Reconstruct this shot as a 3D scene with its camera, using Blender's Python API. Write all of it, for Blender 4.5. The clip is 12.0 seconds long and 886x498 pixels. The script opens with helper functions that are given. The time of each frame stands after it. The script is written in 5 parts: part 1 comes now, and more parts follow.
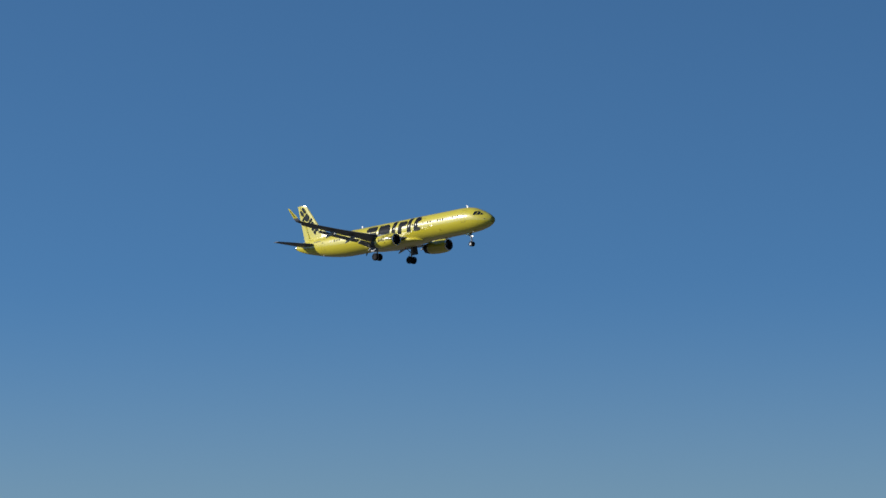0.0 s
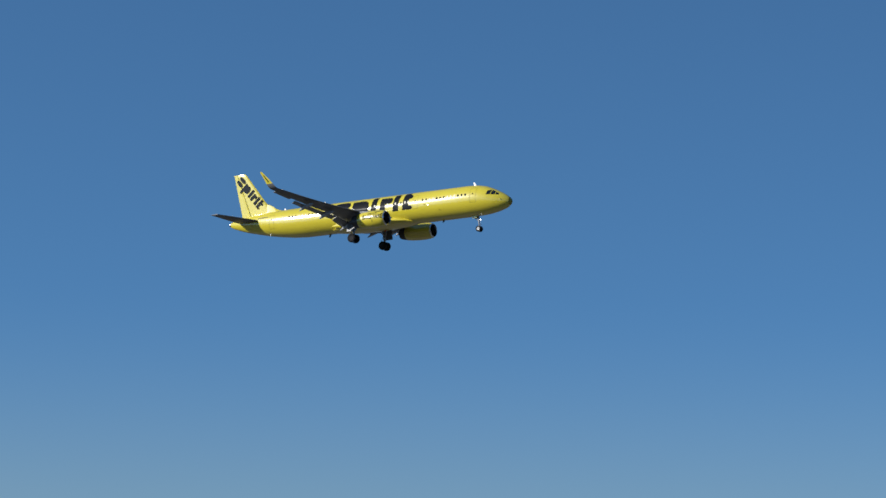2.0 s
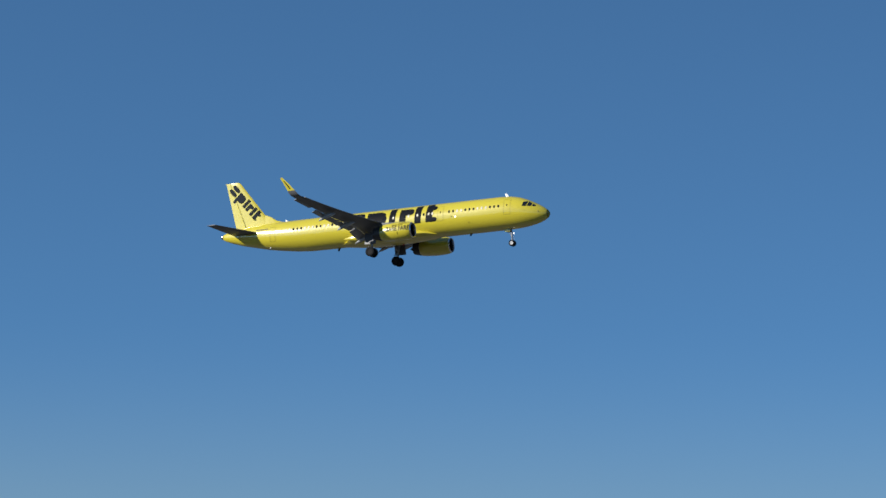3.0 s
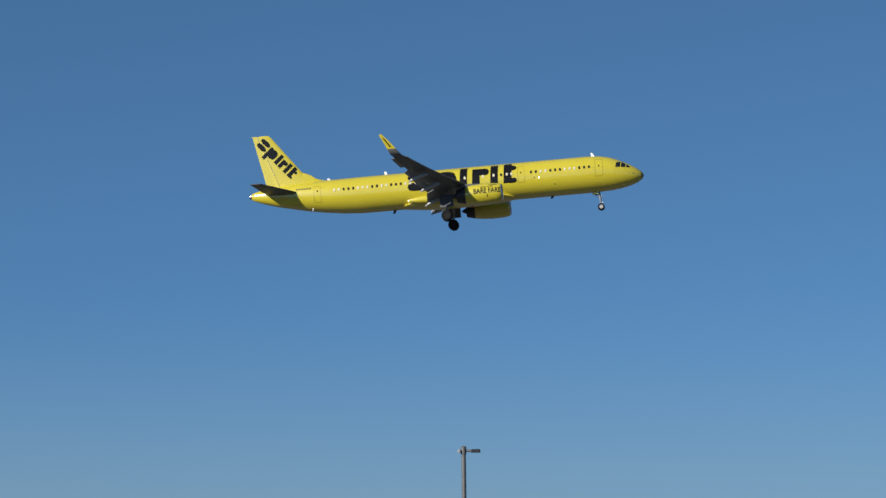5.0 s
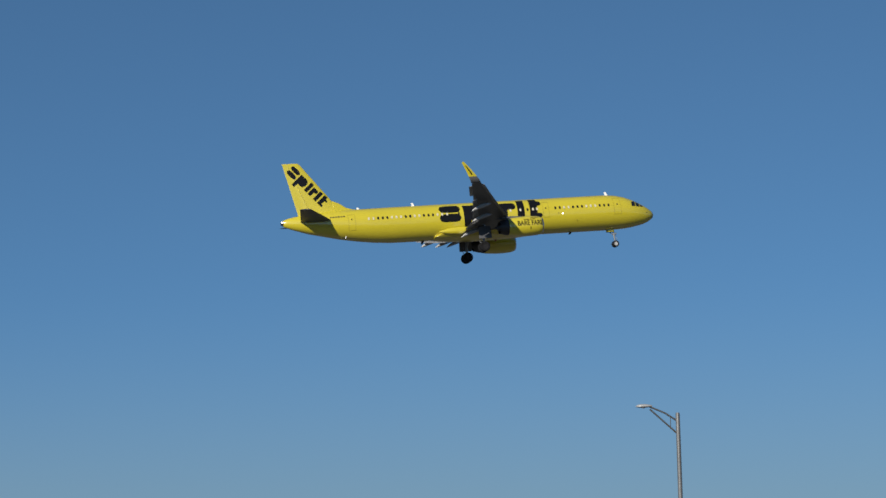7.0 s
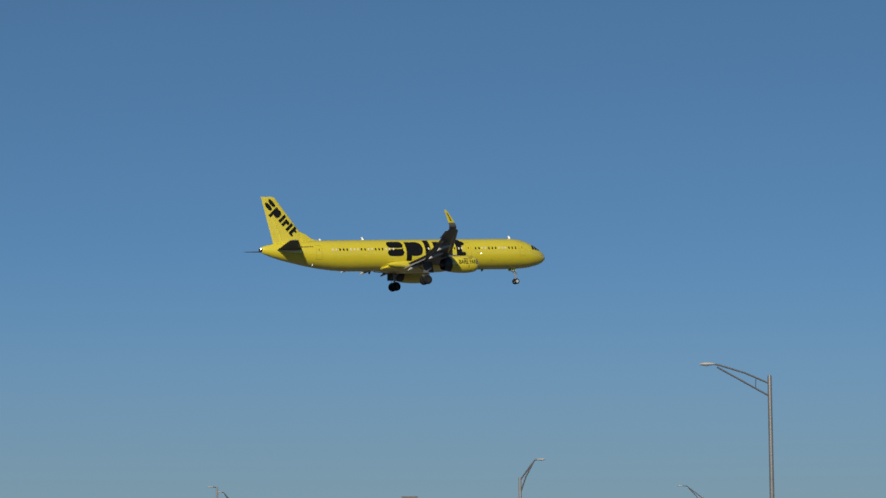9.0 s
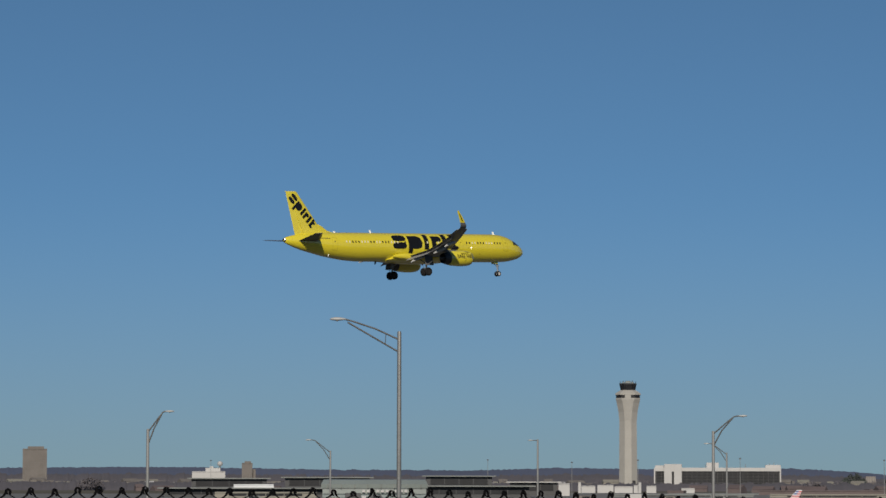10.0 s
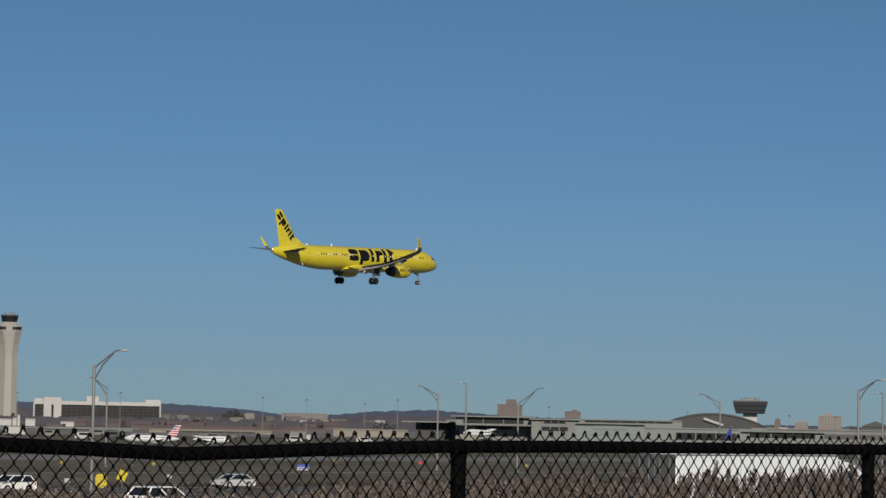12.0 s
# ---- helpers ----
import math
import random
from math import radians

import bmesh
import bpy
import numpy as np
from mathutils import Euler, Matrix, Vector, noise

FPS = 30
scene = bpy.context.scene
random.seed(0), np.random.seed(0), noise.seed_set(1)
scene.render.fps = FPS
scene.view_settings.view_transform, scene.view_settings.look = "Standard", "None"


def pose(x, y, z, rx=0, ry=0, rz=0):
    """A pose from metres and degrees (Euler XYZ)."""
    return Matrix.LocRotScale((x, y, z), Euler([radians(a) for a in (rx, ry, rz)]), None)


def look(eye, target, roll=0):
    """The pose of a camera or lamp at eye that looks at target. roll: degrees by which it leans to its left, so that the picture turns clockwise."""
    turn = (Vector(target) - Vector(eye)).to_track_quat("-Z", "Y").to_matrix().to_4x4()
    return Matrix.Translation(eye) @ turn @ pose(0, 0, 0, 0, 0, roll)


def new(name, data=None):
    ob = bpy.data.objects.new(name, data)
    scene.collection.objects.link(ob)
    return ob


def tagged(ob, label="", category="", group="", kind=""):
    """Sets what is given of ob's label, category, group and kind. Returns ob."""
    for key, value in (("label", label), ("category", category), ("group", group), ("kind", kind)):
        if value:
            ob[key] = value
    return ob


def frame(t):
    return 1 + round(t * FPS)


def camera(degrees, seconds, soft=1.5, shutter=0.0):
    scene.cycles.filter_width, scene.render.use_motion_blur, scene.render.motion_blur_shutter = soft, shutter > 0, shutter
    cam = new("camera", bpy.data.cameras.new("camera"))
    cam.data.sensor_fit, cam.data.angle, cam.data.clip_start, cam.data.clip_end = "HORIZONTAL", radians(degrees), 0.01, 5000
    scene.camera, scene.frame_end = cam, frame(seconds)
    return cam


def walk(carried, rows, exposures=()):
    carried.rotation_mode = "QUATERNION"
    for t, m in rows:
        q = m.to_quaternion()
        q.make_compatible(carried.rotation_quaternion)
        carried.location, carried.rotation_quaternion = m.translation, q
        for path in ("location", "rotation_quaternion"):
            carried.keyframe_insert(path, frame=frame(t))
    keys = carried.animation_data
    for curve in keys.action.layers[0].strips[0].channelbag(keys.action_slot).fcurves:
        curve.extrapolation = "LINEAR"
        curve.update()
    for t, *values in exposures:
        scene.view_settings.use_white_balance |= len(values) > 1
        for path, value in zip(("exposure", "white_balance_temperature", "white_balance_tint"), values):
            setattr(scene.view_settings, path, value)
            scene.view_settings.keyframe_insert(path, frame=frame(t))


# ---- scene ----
EYE = 6.8          # eye height over the airfield's ground
LENS = 16.59
cam = camera(LENS, 12.0, soft=1.52)

# seconds, yaw, pitch, roll of the panning camera, which stands in one place
PAN = [
    (0, 44.750, 6.168, -0.401),
    (0.5, 41.993, 6.219, 0.702),
    (1, 38.667, 6.193, 1.423),
    (1.5, 35.390, 6.315, 1.954),
    (2, 31.876, 6.628, 1.454),
    (2.5, 28.094, 6.954, 1.173),
    (3, 24.196, 7.163, 1.020),
    (3.5, 19.611, 6.719, 0.775),
    (3.7, 18.223, 6.577, 0.703),
    (5.3, 3.192, 6.530, -0.700),
    (5.5, 1.313, 6.543, -0.605),
    (6, -3.686, 6.498, -0.851),
    (6.5, -8.842, 6.371, -0.827),
    (7, -14.099, 6.212, -1.513),
    (7.5, -19.368, 6.026, -1.609),
    (9.3, -34.887, 5.082, -0.400),
    (9.5, -36.160, 4.907, -0.231),
    (10, -39.771, 4.396, 0.103),
    (10.5, -42.749, 3.930, 0.235),
    (11, -45.957, 3.581, 0.770),
    (11.5, -48.616, 3.329, 0.897),
    (12, -51.349, 3.287, 1.088)]


def pan_pose(yaw, pitch, roll):
    q = Euler((0, 0, radians(yaw))).to_matrix() @ Euler((radians(90 + pitch), 0, 0)).to_matrix()
    return Matrix.Translation((0, 0, EYE)) @ q.to_4x4() @ pose(0, 0, 0, 0, 0, roll)


walk(cam, [(t, pan_pose(y, p, r)) for t, y, p, r in PAN], [(0.0, 0.25, 6350, 10), (1.5, 0.39, 6370, 10), (3.5, 0.42, 6500, 10), (5.5, 0.26, 6760, 10), (7.0, 0.12, 6920, 10), (9.5, 0.0, 7330, 10), (12.0, 0.02, 7500, 10)])

# seconds, place of the airliner's nose from the eye, heading, nose-up pitch and bank in degrees
FLIGHT = [
    (0, -322.54, 336.62, 55.54, 0.61, 3.23, 0.25),
    (0.5, -291.76, 336.75, 54.87, 0.61, 3.36, 0.11),
    (1, -260.96, 336.87, 54.16, 0.61, 3.47, -0.01),
    (1.5, -230.13, 337.00, 53.41, 0.61, 3.57, 0.32),
    (2, -199.28, 337.13, 52.62, 0.61, 3.65, -1.14),
    (2.5, -168.40, 337.25, 51.79, 0.61, 3.71, -1.94),
    (3, -137.51, 337.38, 50.93, 0.61, 3.75, -1.88),
    (3.5, -106.58, 337.51, 50.02, 0.61, 3.78, -2.01),
    (4.5, -44.67, 337.76, 48.10, 0.61, 3.78, -1.20),
    (5.5, 17.34, 338.02, 46.02, 0.61, 3.71, -0.73),
    (6, 48.38, 338.14, 44.92, 0.61, 3.65, -1.97),
    (6.5, 79.45, 338.27, 43.78, 0.61, 3.57, -2.80),
    (7, 110.53, 338.40, 42.61, 0.61, 3.47, -3.40),
    (7.5, 141.64, 338.52, 41.39, 0.61, 3.36, -3.48),
    (8.5, 203.94, 338.78, 38.85, 0.61, 3.08, -3.00),
    (9.5, 266.32, 339.03, 36.15, 0.61, 2.73, -1.89),
    (10, 297.55, 339.16, 34.74, 0.61, 2.53, -1.38),
    (10.5, 328.81, 339.29, 33.30, 0.61, 2.31, -0.36),
    (11, 360.08, 339.41, 31.81, 0.61, 2.08, 0.06),
    (11.5, 391.38, 339.54, 30.29, 0.61, 1.82, 1.06),
    (12, 422.71, 339.67, 28.73, 0.61, 1.55, 1.55)]

# ---- world and sun ----
SUN_DIR = Vector((-0.61, -0.66, 0.44)).normalized()   # towards the sun
world = bpy.data.worlds.new("sky")
scene.world = world
world.use_nodes = True
wn, wl = world.node_tree.nodes, world.node_tree.links
sky = wn.new("ShaderNodeTexSky")
sky.sky_type = "NISHITA"
sky.sun_disc = False
sky.sun_elevation = math.asin(SUN_DIR.z)
sky.sun_rotation = math.atan2(SUN_DIR.x, SUN_DIR.y) % (2 * math.pi)
sky.air_density, sky.dust_density, sky.ozone_density = 1.0, 0.3, 1.5
# the deep, clear sky of a dry winter day: the gradient is drawn upward from a little over the horizon
way, cut, lift, join = wn.new("ShaderNodeTexCoord"), wn.new("ShaderNodeSeparateXYZ"), wn.new("ShaderNodeMath"), wn.new("ShaderNodeCombineXYZ")
lift.operation = "MULTIPLY_ADD"
lift.inputs[1].default_value, lift.inputs[2].default_value = 1.4, 0.185
wl.new(way.outputs["Generated"], cut.inputs[0])
wl.new(cut.outputs["Z"], lift.inputs[0])
wl.new(cut.outputs["X"], join.inputs["X"])
wl.new(cut.outputs["Y"], join.inputs["Y"])
wl.new(lift.outputs[0], join.inputs["Z"])
wl.new(join.outputs[0], sky.inputs["Vector"])
tint = wn.new("ShaderNodeMix")
tint.data_type, tint.blend_type = "RGBA", "MULTIPLY"
tint.inputs[0].default_value = 1.0
tint.inputs[7].default_value = (0.59, 0.99, 1.27, 1)
wl.new(sky.outputs[0], tint.inputs[6])
# pale haze low over the horizon
low, haze = wn.new("ShaderNodeMapRange"), wn.new("ShaderNodeMix")
low.interpolation_type = "SMOOTHSTEP"
low.inputs["From Min"].default_value, low.inputs["From Max"].default_value = -0.06, 0.104
low.inputs["To Min"].default_value, low.inputs["To Max"].default_value = 1.0, 0.0
haze.data_type = "RGBA"
haze.inputs[7].default_value = (2.95, 4.06, 4.14, 1)
wl.new(cut.outputs["Z"], low.inputs["Value"])
wl.new(low.outputs[0], haze.inputs[0])
wl.new(tint.outputs[2], haze.inputs[6])
wl.new(haze.outputs[2], wn["Background"].inputs[0])
wn["Background"].inputs[1].default_value = 0.07

sun_data = bpy.data.lights.new("sun", "SUN")
sun_data.energy, sun_data.angle, sun_data.color = 4.6, radians(0.53), (1.0, 0.965, 0.905)
sun = new("sun", sun_data)
sun.matrix_world = look(SUN_DIR * 50, (0, 0, 0))


# ---- materials ----
def material(name, color, rough=0.5, metal=0.0, vary=0.12, scale=3.0, bump=0.0, coat=0.0, coat_rough=0.03, coat_ior=1.5, fine=None, color2=None, emit=0.0, random_tint=0.0, spec=0.5, bump_dist=1.0):
    """A surface with two scales of variation in colour, some in gloss, and a fine relief."""
    m = bpy.data.materials.new(name)
    m.use_nodes = True
    n, l = m.node_tree.nodes, m.node_tree.links
    b = n["Principled BSDF"]
    b.inputs["Roughness"].default_value = rough
    b.inputs["Metallic"].default_value = metal
    b.inputs["Specular IOR Level"].default_value = spec
    b.inputs["Coat Weight"].default_value = coat
    b.inputs["Coat Roughness"].default_value = coat_rough
    b.inputs["Coat IOR"].default_value = coat_ior
    tex = n.new("ShaderNodeTexCoord")
    big, small = n.new("ShaderNodeTexNoise"), n.new("ShaderNodeTexNoise")
    big.inputs["Scale"].default_value, small.inputs["Scale"].default_value = scale, fine or scale * 9
    big.inputs["Detail"].default_value = small.inputs["Detail"].default_value = 4
    for x in (big, small):
        l.new(tex.outputs["Object"], x.inputs["Vector"])
    add = n.new("ShaderNodeMath")
    add.operation = "MULTIPLY_ADD"
    add.inputs[1].default_value = 0.6
    l.new(small.outputs[0], add.inputs[0])
    l.new(big.outputs[0], add.inputs[2])
    ramp = n.new("ShaderNodeMapRange")
    ramp.inputs["From Min"].default_value, ramp.inputs["From Max"].default_value = 0.5, 1.1
    l.new(add.outputs[0], ramp.inputs["Value"])
    mix = n.new("ShaderNodeMix")
    mix.data_type = "RGBA"
    c2 = color2 or tuple(c * (1 - 2 * vary) for c in color)
    mix.inputs[6].default_value, mix.inputs[7].default_value = (*color, 1), (*c2, 1)
    l.new(ramp.outputs[0], mix.inputs[0])
    out = mix.outputs[2]
    if random_tint:
        info, tint = n.new("ShaderNodeObjectInfo"), n.new("ShaderNodeHueSaturation")
        span = n.new("ShaderNodeMapRange")
        span.inputs["To Min"].default_value, span.inputs["To Max"].default_value = 1 - random_tint, 1 + random_tint
        l.new(info.outputs["Random"], span.inputs["Value"])
        l.new(span.outputs[0], tint.inputs["Value"])
        l.new(out, tint.inputs["Color"])
        out = tint.outputs[0]
    l.new(out, b.inputs["Base Color"])
    if bump:
        bp = n.new("ShaderNodeBump")
        bp.inputs["Strength"].default_value = bump
        l.new(small.outputs[0], bp.inputs["Height"])
        bp.inputs["Distance"].default_value = bump_dist
        l.new(bp.outputs[0], b.inputs["Normal"])
        l.new(bp.outputs[0], b.inputs["Coat Normal"])
    if emit:
        b.inputs["Emission Color"].default_value = (*color, 1)
        b.inputs["Emission Strength"].default_value = emit
    return m


YELLOW = material("yellow_gloss_paint", (0.56, 0.468, 0.026), 0.40, coat=1.0, coat_rough=0.13, coat_ior=1.85, spec=0.3, vary=0.04, scale=0.35, fine=2.6, bump=1.0, bump_dist=0.012)
BLACK = material("black_gloss_paint", (0.006, 0.006, 0.007), 0.6, coat=0.4, coat_rough=0.09, coat_ior=1.5, vary=0.1, scale=0.6, spec=0.08)
WING_GREY = material("wing_grey_paint", (0.10, 0.103, 0.11), 0.42, vary=0.12, scale=0.6)
FLAP_GREY = material("flap_grey_paint", (0.24, 0.242, 0.245), 0.45, vary=0.12, scale=0.8)
FAIR_WHITE = material("fairing_white_paint", (0.34, 0.345, 0.35), 0.35, vary=0.08, scale=1.2)
AERIAL_WHITE = material("white_aerial_paint", (0.80, 0.80, 0.80), 0.4, vary=0.05, scale=6)
BARE_METAL = material("polished_lip_metal", (0.72, 0.72, 0.73), 0.22, 1.0, vary=0.06, scale=2)
GEAR_METAL = material("gear_leg_metal", (0.30, 0.31, 0.32), 0.45, 0.4, vary=0.2, scale=4)
RUBBER = material("tyre_rubber", (0.012, 0.0125, 0.014), 0.85, vary=0.2, scale=4, bump=0.1, spec=0.15)
HUB = material("wheel_hub_paint", (0.42, 0.42, 0.42), 0.4, vary=0.1, scale=5)
GLASS_DARK = material("dark_window_glass", (0.012, 0.014, 0.018), 0.08, vary=0.1, scale=2)
SHADE_WHITE = material("window_shade_plastic", (0.62, 0.58, 0.42), 0.5, vary=0.1, scale=5)
DUCT = material("engine_duct", (0.05, 0.05, 0.055), 0.5, 0.4, vary=0.2, scale=3)
SEAM = material("door_seam", (0.30, 0.24, 0.02), 0.5, vary=0.1, scale=3)
RADOME = material("dark_radome_rub_paint", (0.34, 0.28, 0.025), 0.5, vary=0.2, scale=2)
REG_OLIVE = material("dark_olive_marking", (0.09, 0.075, 0.02), 0.5, vary=0.1, scale=3)
# main wheel rims, much darker than the nose wheel's hubs
WHEEL_DARK = material("dark_wheel_hub", (0.02, 0.02, 0.022), 0.75, vary=0.2, scale=6, spec=0.15)
LAMP_WHITE = material("white_lamp_glow", (1.0, 0.97, 0.9), 0.2, emit=4.0)
BEACON = material("red_beacon_glass", (0.35, 0.02, 0.02), 0.25)
GALV = material("galvanised_steel", (0.155, 0.16, 0.165), 0.45, 0.2, vary=0.2, scale=0.8, fine=14, bump=0.05)
GALV_FAR = material("weathered_steel_pole", (0.175, 0.18, 0.185), 0.55, 0.1, vary=0.15, scale=0.8)
# arm steel, set darker than the poles
GALV_DARK = material("dark_arm_steel", (0.085, 0.083, 0.08), 0.5, 0.2, vary=0.2, scale=1.5)
LAMP_HEAD = material("lamp_head_aluminium", (0.40, 0.41, 0.41), 0.4, 0.2, vary=0.1, scale=3)
LENS_MAT = material("lamp_lens", (0.75, 0.75, 0.72), 0.15, vary=0.05, scale=5)
FENCE_BLACK = material("black_vinyl_coating", (0.0035, 0.0035, 0.0042), 0.75, vary=0.25, scale=9, bump=0.08, spec=0.03)
CLAMP_MAT = material("dull_clamp_metal", (0.004, 0.006, 0.007), 0.7, vary=0.2, scale=20, spec=0.1)
CONCRETE = material("pale_tower_concrete", (0.275, 0.268, 0.255), 0.8, vary=0.08, scale=0.08, fine=0.6, bump=0.05)
CONCRETE_GREY = material("grey_concrete", (0.165, 0.178, 0.178), 0.85, vary=0.15, scale=0.1, fine=1.2, bump=0.08)
WHITE_WALL = material("white_wall_panel", (0.33, 0.33, 0.335), 0.6, vary=0.06, scale=0.06, fine=0.9)
CREAM_WALL = material("cream_wall_panel", (0.185, 0.175, 0.152), 0.7, vary=0.1, scale=0.08, fine=1.0)
TAN_BRICK = material("tan_brick_wall", (0.215, 0.192, 0.182), 0.85, vary=0.12, scale=0.1, fine=1.5)
RED_BRICK = material("brown_red_brick_wall", (0.125, 0.10, 0.10), 0.85, vary=0.15, scale=0.1, fine=1.5)
GREY_BRICK = material("grey_brown_brick_wall", (0.135, 0.122, 0.115), 0.85, vary=0.18, scale=0.09, fine=1.5)
DARK_GLAZE = material("dark_glazing_band", (0.016, 0.017, 0.021), 0.4, spec=0.2, vary=0.3, scale=0.12, fine=2)
TEAL_GLAZE = material("pale_teal_glazing", (0.165, 0.20, 0.203), 0.3, vary=0.12, scale=0.1, fine=1.5)
GREY_ROOF = material("grey_metal_roof", (0.145, 0.165, 0.168), 0.55, 0.1, vary=0.12, scale=0.06, fine=1.2)
HALL_DARK = material("dark_hall_cladding", (0.028, 0.030, 0.036), 0.6, vary=0.2, scale=0.06, fine=1.2)
STATION_GREY = material("pale_green_grey_metal", (0.175, 0.205, 0.202), 0.5, vary=0.12, scale=0.06, fine=1.2)
DARK_ROOF = material("dark_roof_metal", (0.055, 0.058, 0.064), 0.7, vary=0.15, scale=0.06, fine=1.2)
LILAC_WALL = material("lilac_grey_render", (0.175, 0.166, 0.172), 0.85, vary=0.12, scale=0.08, fine=1.2)
# pane colour drawn towards the wall's, painting in the low contrast of haze
FAR_WINDOW = material("haze_paled_window", (0.125, 0.115, 0.113), 0.5, vary=0.2, scale=0.3)
MAROON = material("maroon_brick_range", (0.105, 0.080, 0.082), 0.85, vary=0.2, scale=0.06, fine=1)
JET_WHITE = material("white_jet_paint", (0.52, 0.54, 0.57), 0.35, vary=0.05, scale=0.4)
JET_RED = material("red_tail_stripe", (0.45, 0.03, 0.035), 0.4, vary=0.08, scale=0.5)
JET_BLUE = material("blue_tail_stripe", (0.03, 0.07, 0.25), 0.4, vary=0.08, scale=0.5)
GRASS = material("winter_grass_field", (0.128, 0.121, 0.104), 0.95, vary=0.3, scale=0.02, fine=0.25, color2=(0.072, 0.071, 0.062), bump=0.02, spec=0.0)
ASPHALT = material("worn_asphalt", (0.075, 0.075, 0.073), 0.9, vary=0.2, scale=0.05, fine=4, bump=0.1, spec=0.1)
APRON = material("pale_apron_concrete", (0.135, 0.132, 0.126), 0.9, vary=0.14, scale=0.02, fine=0.6)
PAINT_LINE = material("white_road_paint", (0.62, 0.62, 0.58), 0.7, vary=0.15, scale=2)
SOIL = material("brown_reed_bed_soil", (0.092, 0.077, 0.062), 0.95, vary=0.25, scale=0.15, fine=3, bump=0.2, spec=0.0)
REED = material("dry_reed_straw", (0.190, 0.155, 0.138), 0.9, vary=0.3, scale=0.5, fine=5, color2=(0.108, 0.087, 0.078))
DRY_GRASS = material("dull_dry_grass", (0.115, 0.105, 0.088), 0.95, vary=0.3, scale=0.5, fine=5, color2=(0.07, 0.064, 0.055), spec=0.0)
# leafless brown, with the purple-grey of distance haze mixed into the colour
TREES = material("haze_tinted_bare_woods", (0.088, 0.080, 0.092), 0.95, vary=0.3, scale=0.02, fine=0.25, color2=(0.058, 0.055, 0.066))
# the ridge's blue is aerial haze, painted into the base colour
HILL = material("haze_tinted_ridge", (0.062, 0.078, 0.132), 0.95, vary=0.12, scale=0.004, fine=0.05, color2=(0.050, 0.063, 0.106))
# dark green, greyed and lightened in the colour itself to imitate haze
EVERGREEN = material("haze_paled_evergreen", (0.05, 0.063, 0.058), 0.95, vary=0.25, scale=0.05, fine=0.5)
TRUCK_WHITE = material("white_trailer_panel", (0.70, 0.74, 0.78), 0.4, vary=0.04, scale=0.5, fine=6)
DOOR_GREY = material("dull_trailer_door", (0.075, 0.08, 0.085), 0.6, vary=0.15, scale=1.5)
SIGN_YELLOW = material("yellow_sign_sheet", (0.44, 0.35, 0.02), 0.7, vary=0.08, scale=2)
SIGN_FADED = material("faded_yellow_sheet", (0.24, 0.19, 0.035), 0.7, vary=0.15, scale=2)
SIGN_BLUE = material("blue_sign_sheet", (0.02, 0.06, 0.35), 0.5, vary=0.08, scale=2)
CAR_WHITE = material("white_car_paint", (0.75, 0.75, 0.75), 0.25, coat=0.7, vary=0.03, scale=1)
CAR_BLUE = material("dark_teal_car_paint", (0.02, 0.075, 0.115), 0.25, 0.3, coat=0.7, vary=0.05, scale=1)
CAR_SILVER = material("silver_car_paint", (0.62, 0.63, 0.64), 0.3, 0.2, coat=0.7, vary=0.05, scale=1)
TAIL_LAMP = material("red_tail_lamp", (0.4, 0.01, 0.01), 0.2)
FLAG_BLUE = material("blue_flag_cloth", (0.02, 0.04, 0.22), 0.8, vary=0.1, scale=1)


# ---- mesh helpers ----
def data(name, verts, faces, mat, smooth=True):
    me = bpy.data.meshes.new(name)
    me.from_pydata([tuple(v) for v in verts], [], faces)
    bm = bmesh.new()
    bm.from_mesh(me)
    bmesh.ops.recalc_face_normals(bm, faces=bm.faces)
    bm.to_mesh(me)
    bm.free()
    for mt in (mat if isinstance(mat, (list, tuple)) else [mat]):
        me.materials.append(mt)
    if smooth:
        for p in me.polygons:
            p.use_smooth = True
        me.set_sharp_from_angle(angle=radians(38))
    return me


def part(name, shape, mat, parent=None, label="", smooth=True):
    """One mesh object from (verts, faces), under parent."""
    ob = new(name, data(name, shape[0], shape[1], mat, smooth))
    ob.parent = parent
    return tagged(ob, label) if label else ob


def merge(*shapes):
    verts, faces = [], []
    for v, f in shapes:
        k = len(verts)
        verts += list(v)
        faces += [tuple(i + k for i in face) for face in f]
    return verts, faces


def moved(shape, m):
    return [m @ Vector(v) for v in shape[0]], shape[1]


def loft(rings, caps=True, closed=True):
    n = len(rings[0])
    verts = [Vector(v) for r in rings for v in r]
    faces = []
    for i in range(len(rings) - 1):
        for j in range(n if closed else n - 1):
            a, b = i * n + j, i * n + (j + 1) % n
            faces.append((a, b, b + n, a + n))
    if caps:
        faces.append(tuple(range(n)))
        faces.append(tuple(range((len(rings) - 1) * n, len(rings) * n)))
    return verts, faces


def box(x0, x1, y0, y1, z0, z1, b=0.0):
    """A block, its upright and top edges chamfered by b."""
    def ring(z, k):
        return [(x0 + k + c, y0 + k, z) for c in (b,)] + [(x1 - k - b, y0 + k, z), (x1 - k, y0 + k + b, z), (x1 - k, y1 - k - b, z),
                (x1 - k - b, y1 - k, z), (x0 + k + b, y1 - k, z), (x0 + k, y1 - k - b, z), (x0 + k, y0 + k + b, z)]
    if b <= 0:
        v = [(x, y, z) for z in (z0, z1) for x, y in ((x0, y0), (x1, y0), (x1, y1), (x0, y1))]
        return v, [(0, 1, 2, 3), (4, 5, 6, 7), (0, 1, 5, 4), (1, 2, 6, 5), (2, 3, 7, 6), (3, 0, 4, 7)]
    return loft([ring(z0, 0), ring(z1 - b, 0), ring(z1, b)])


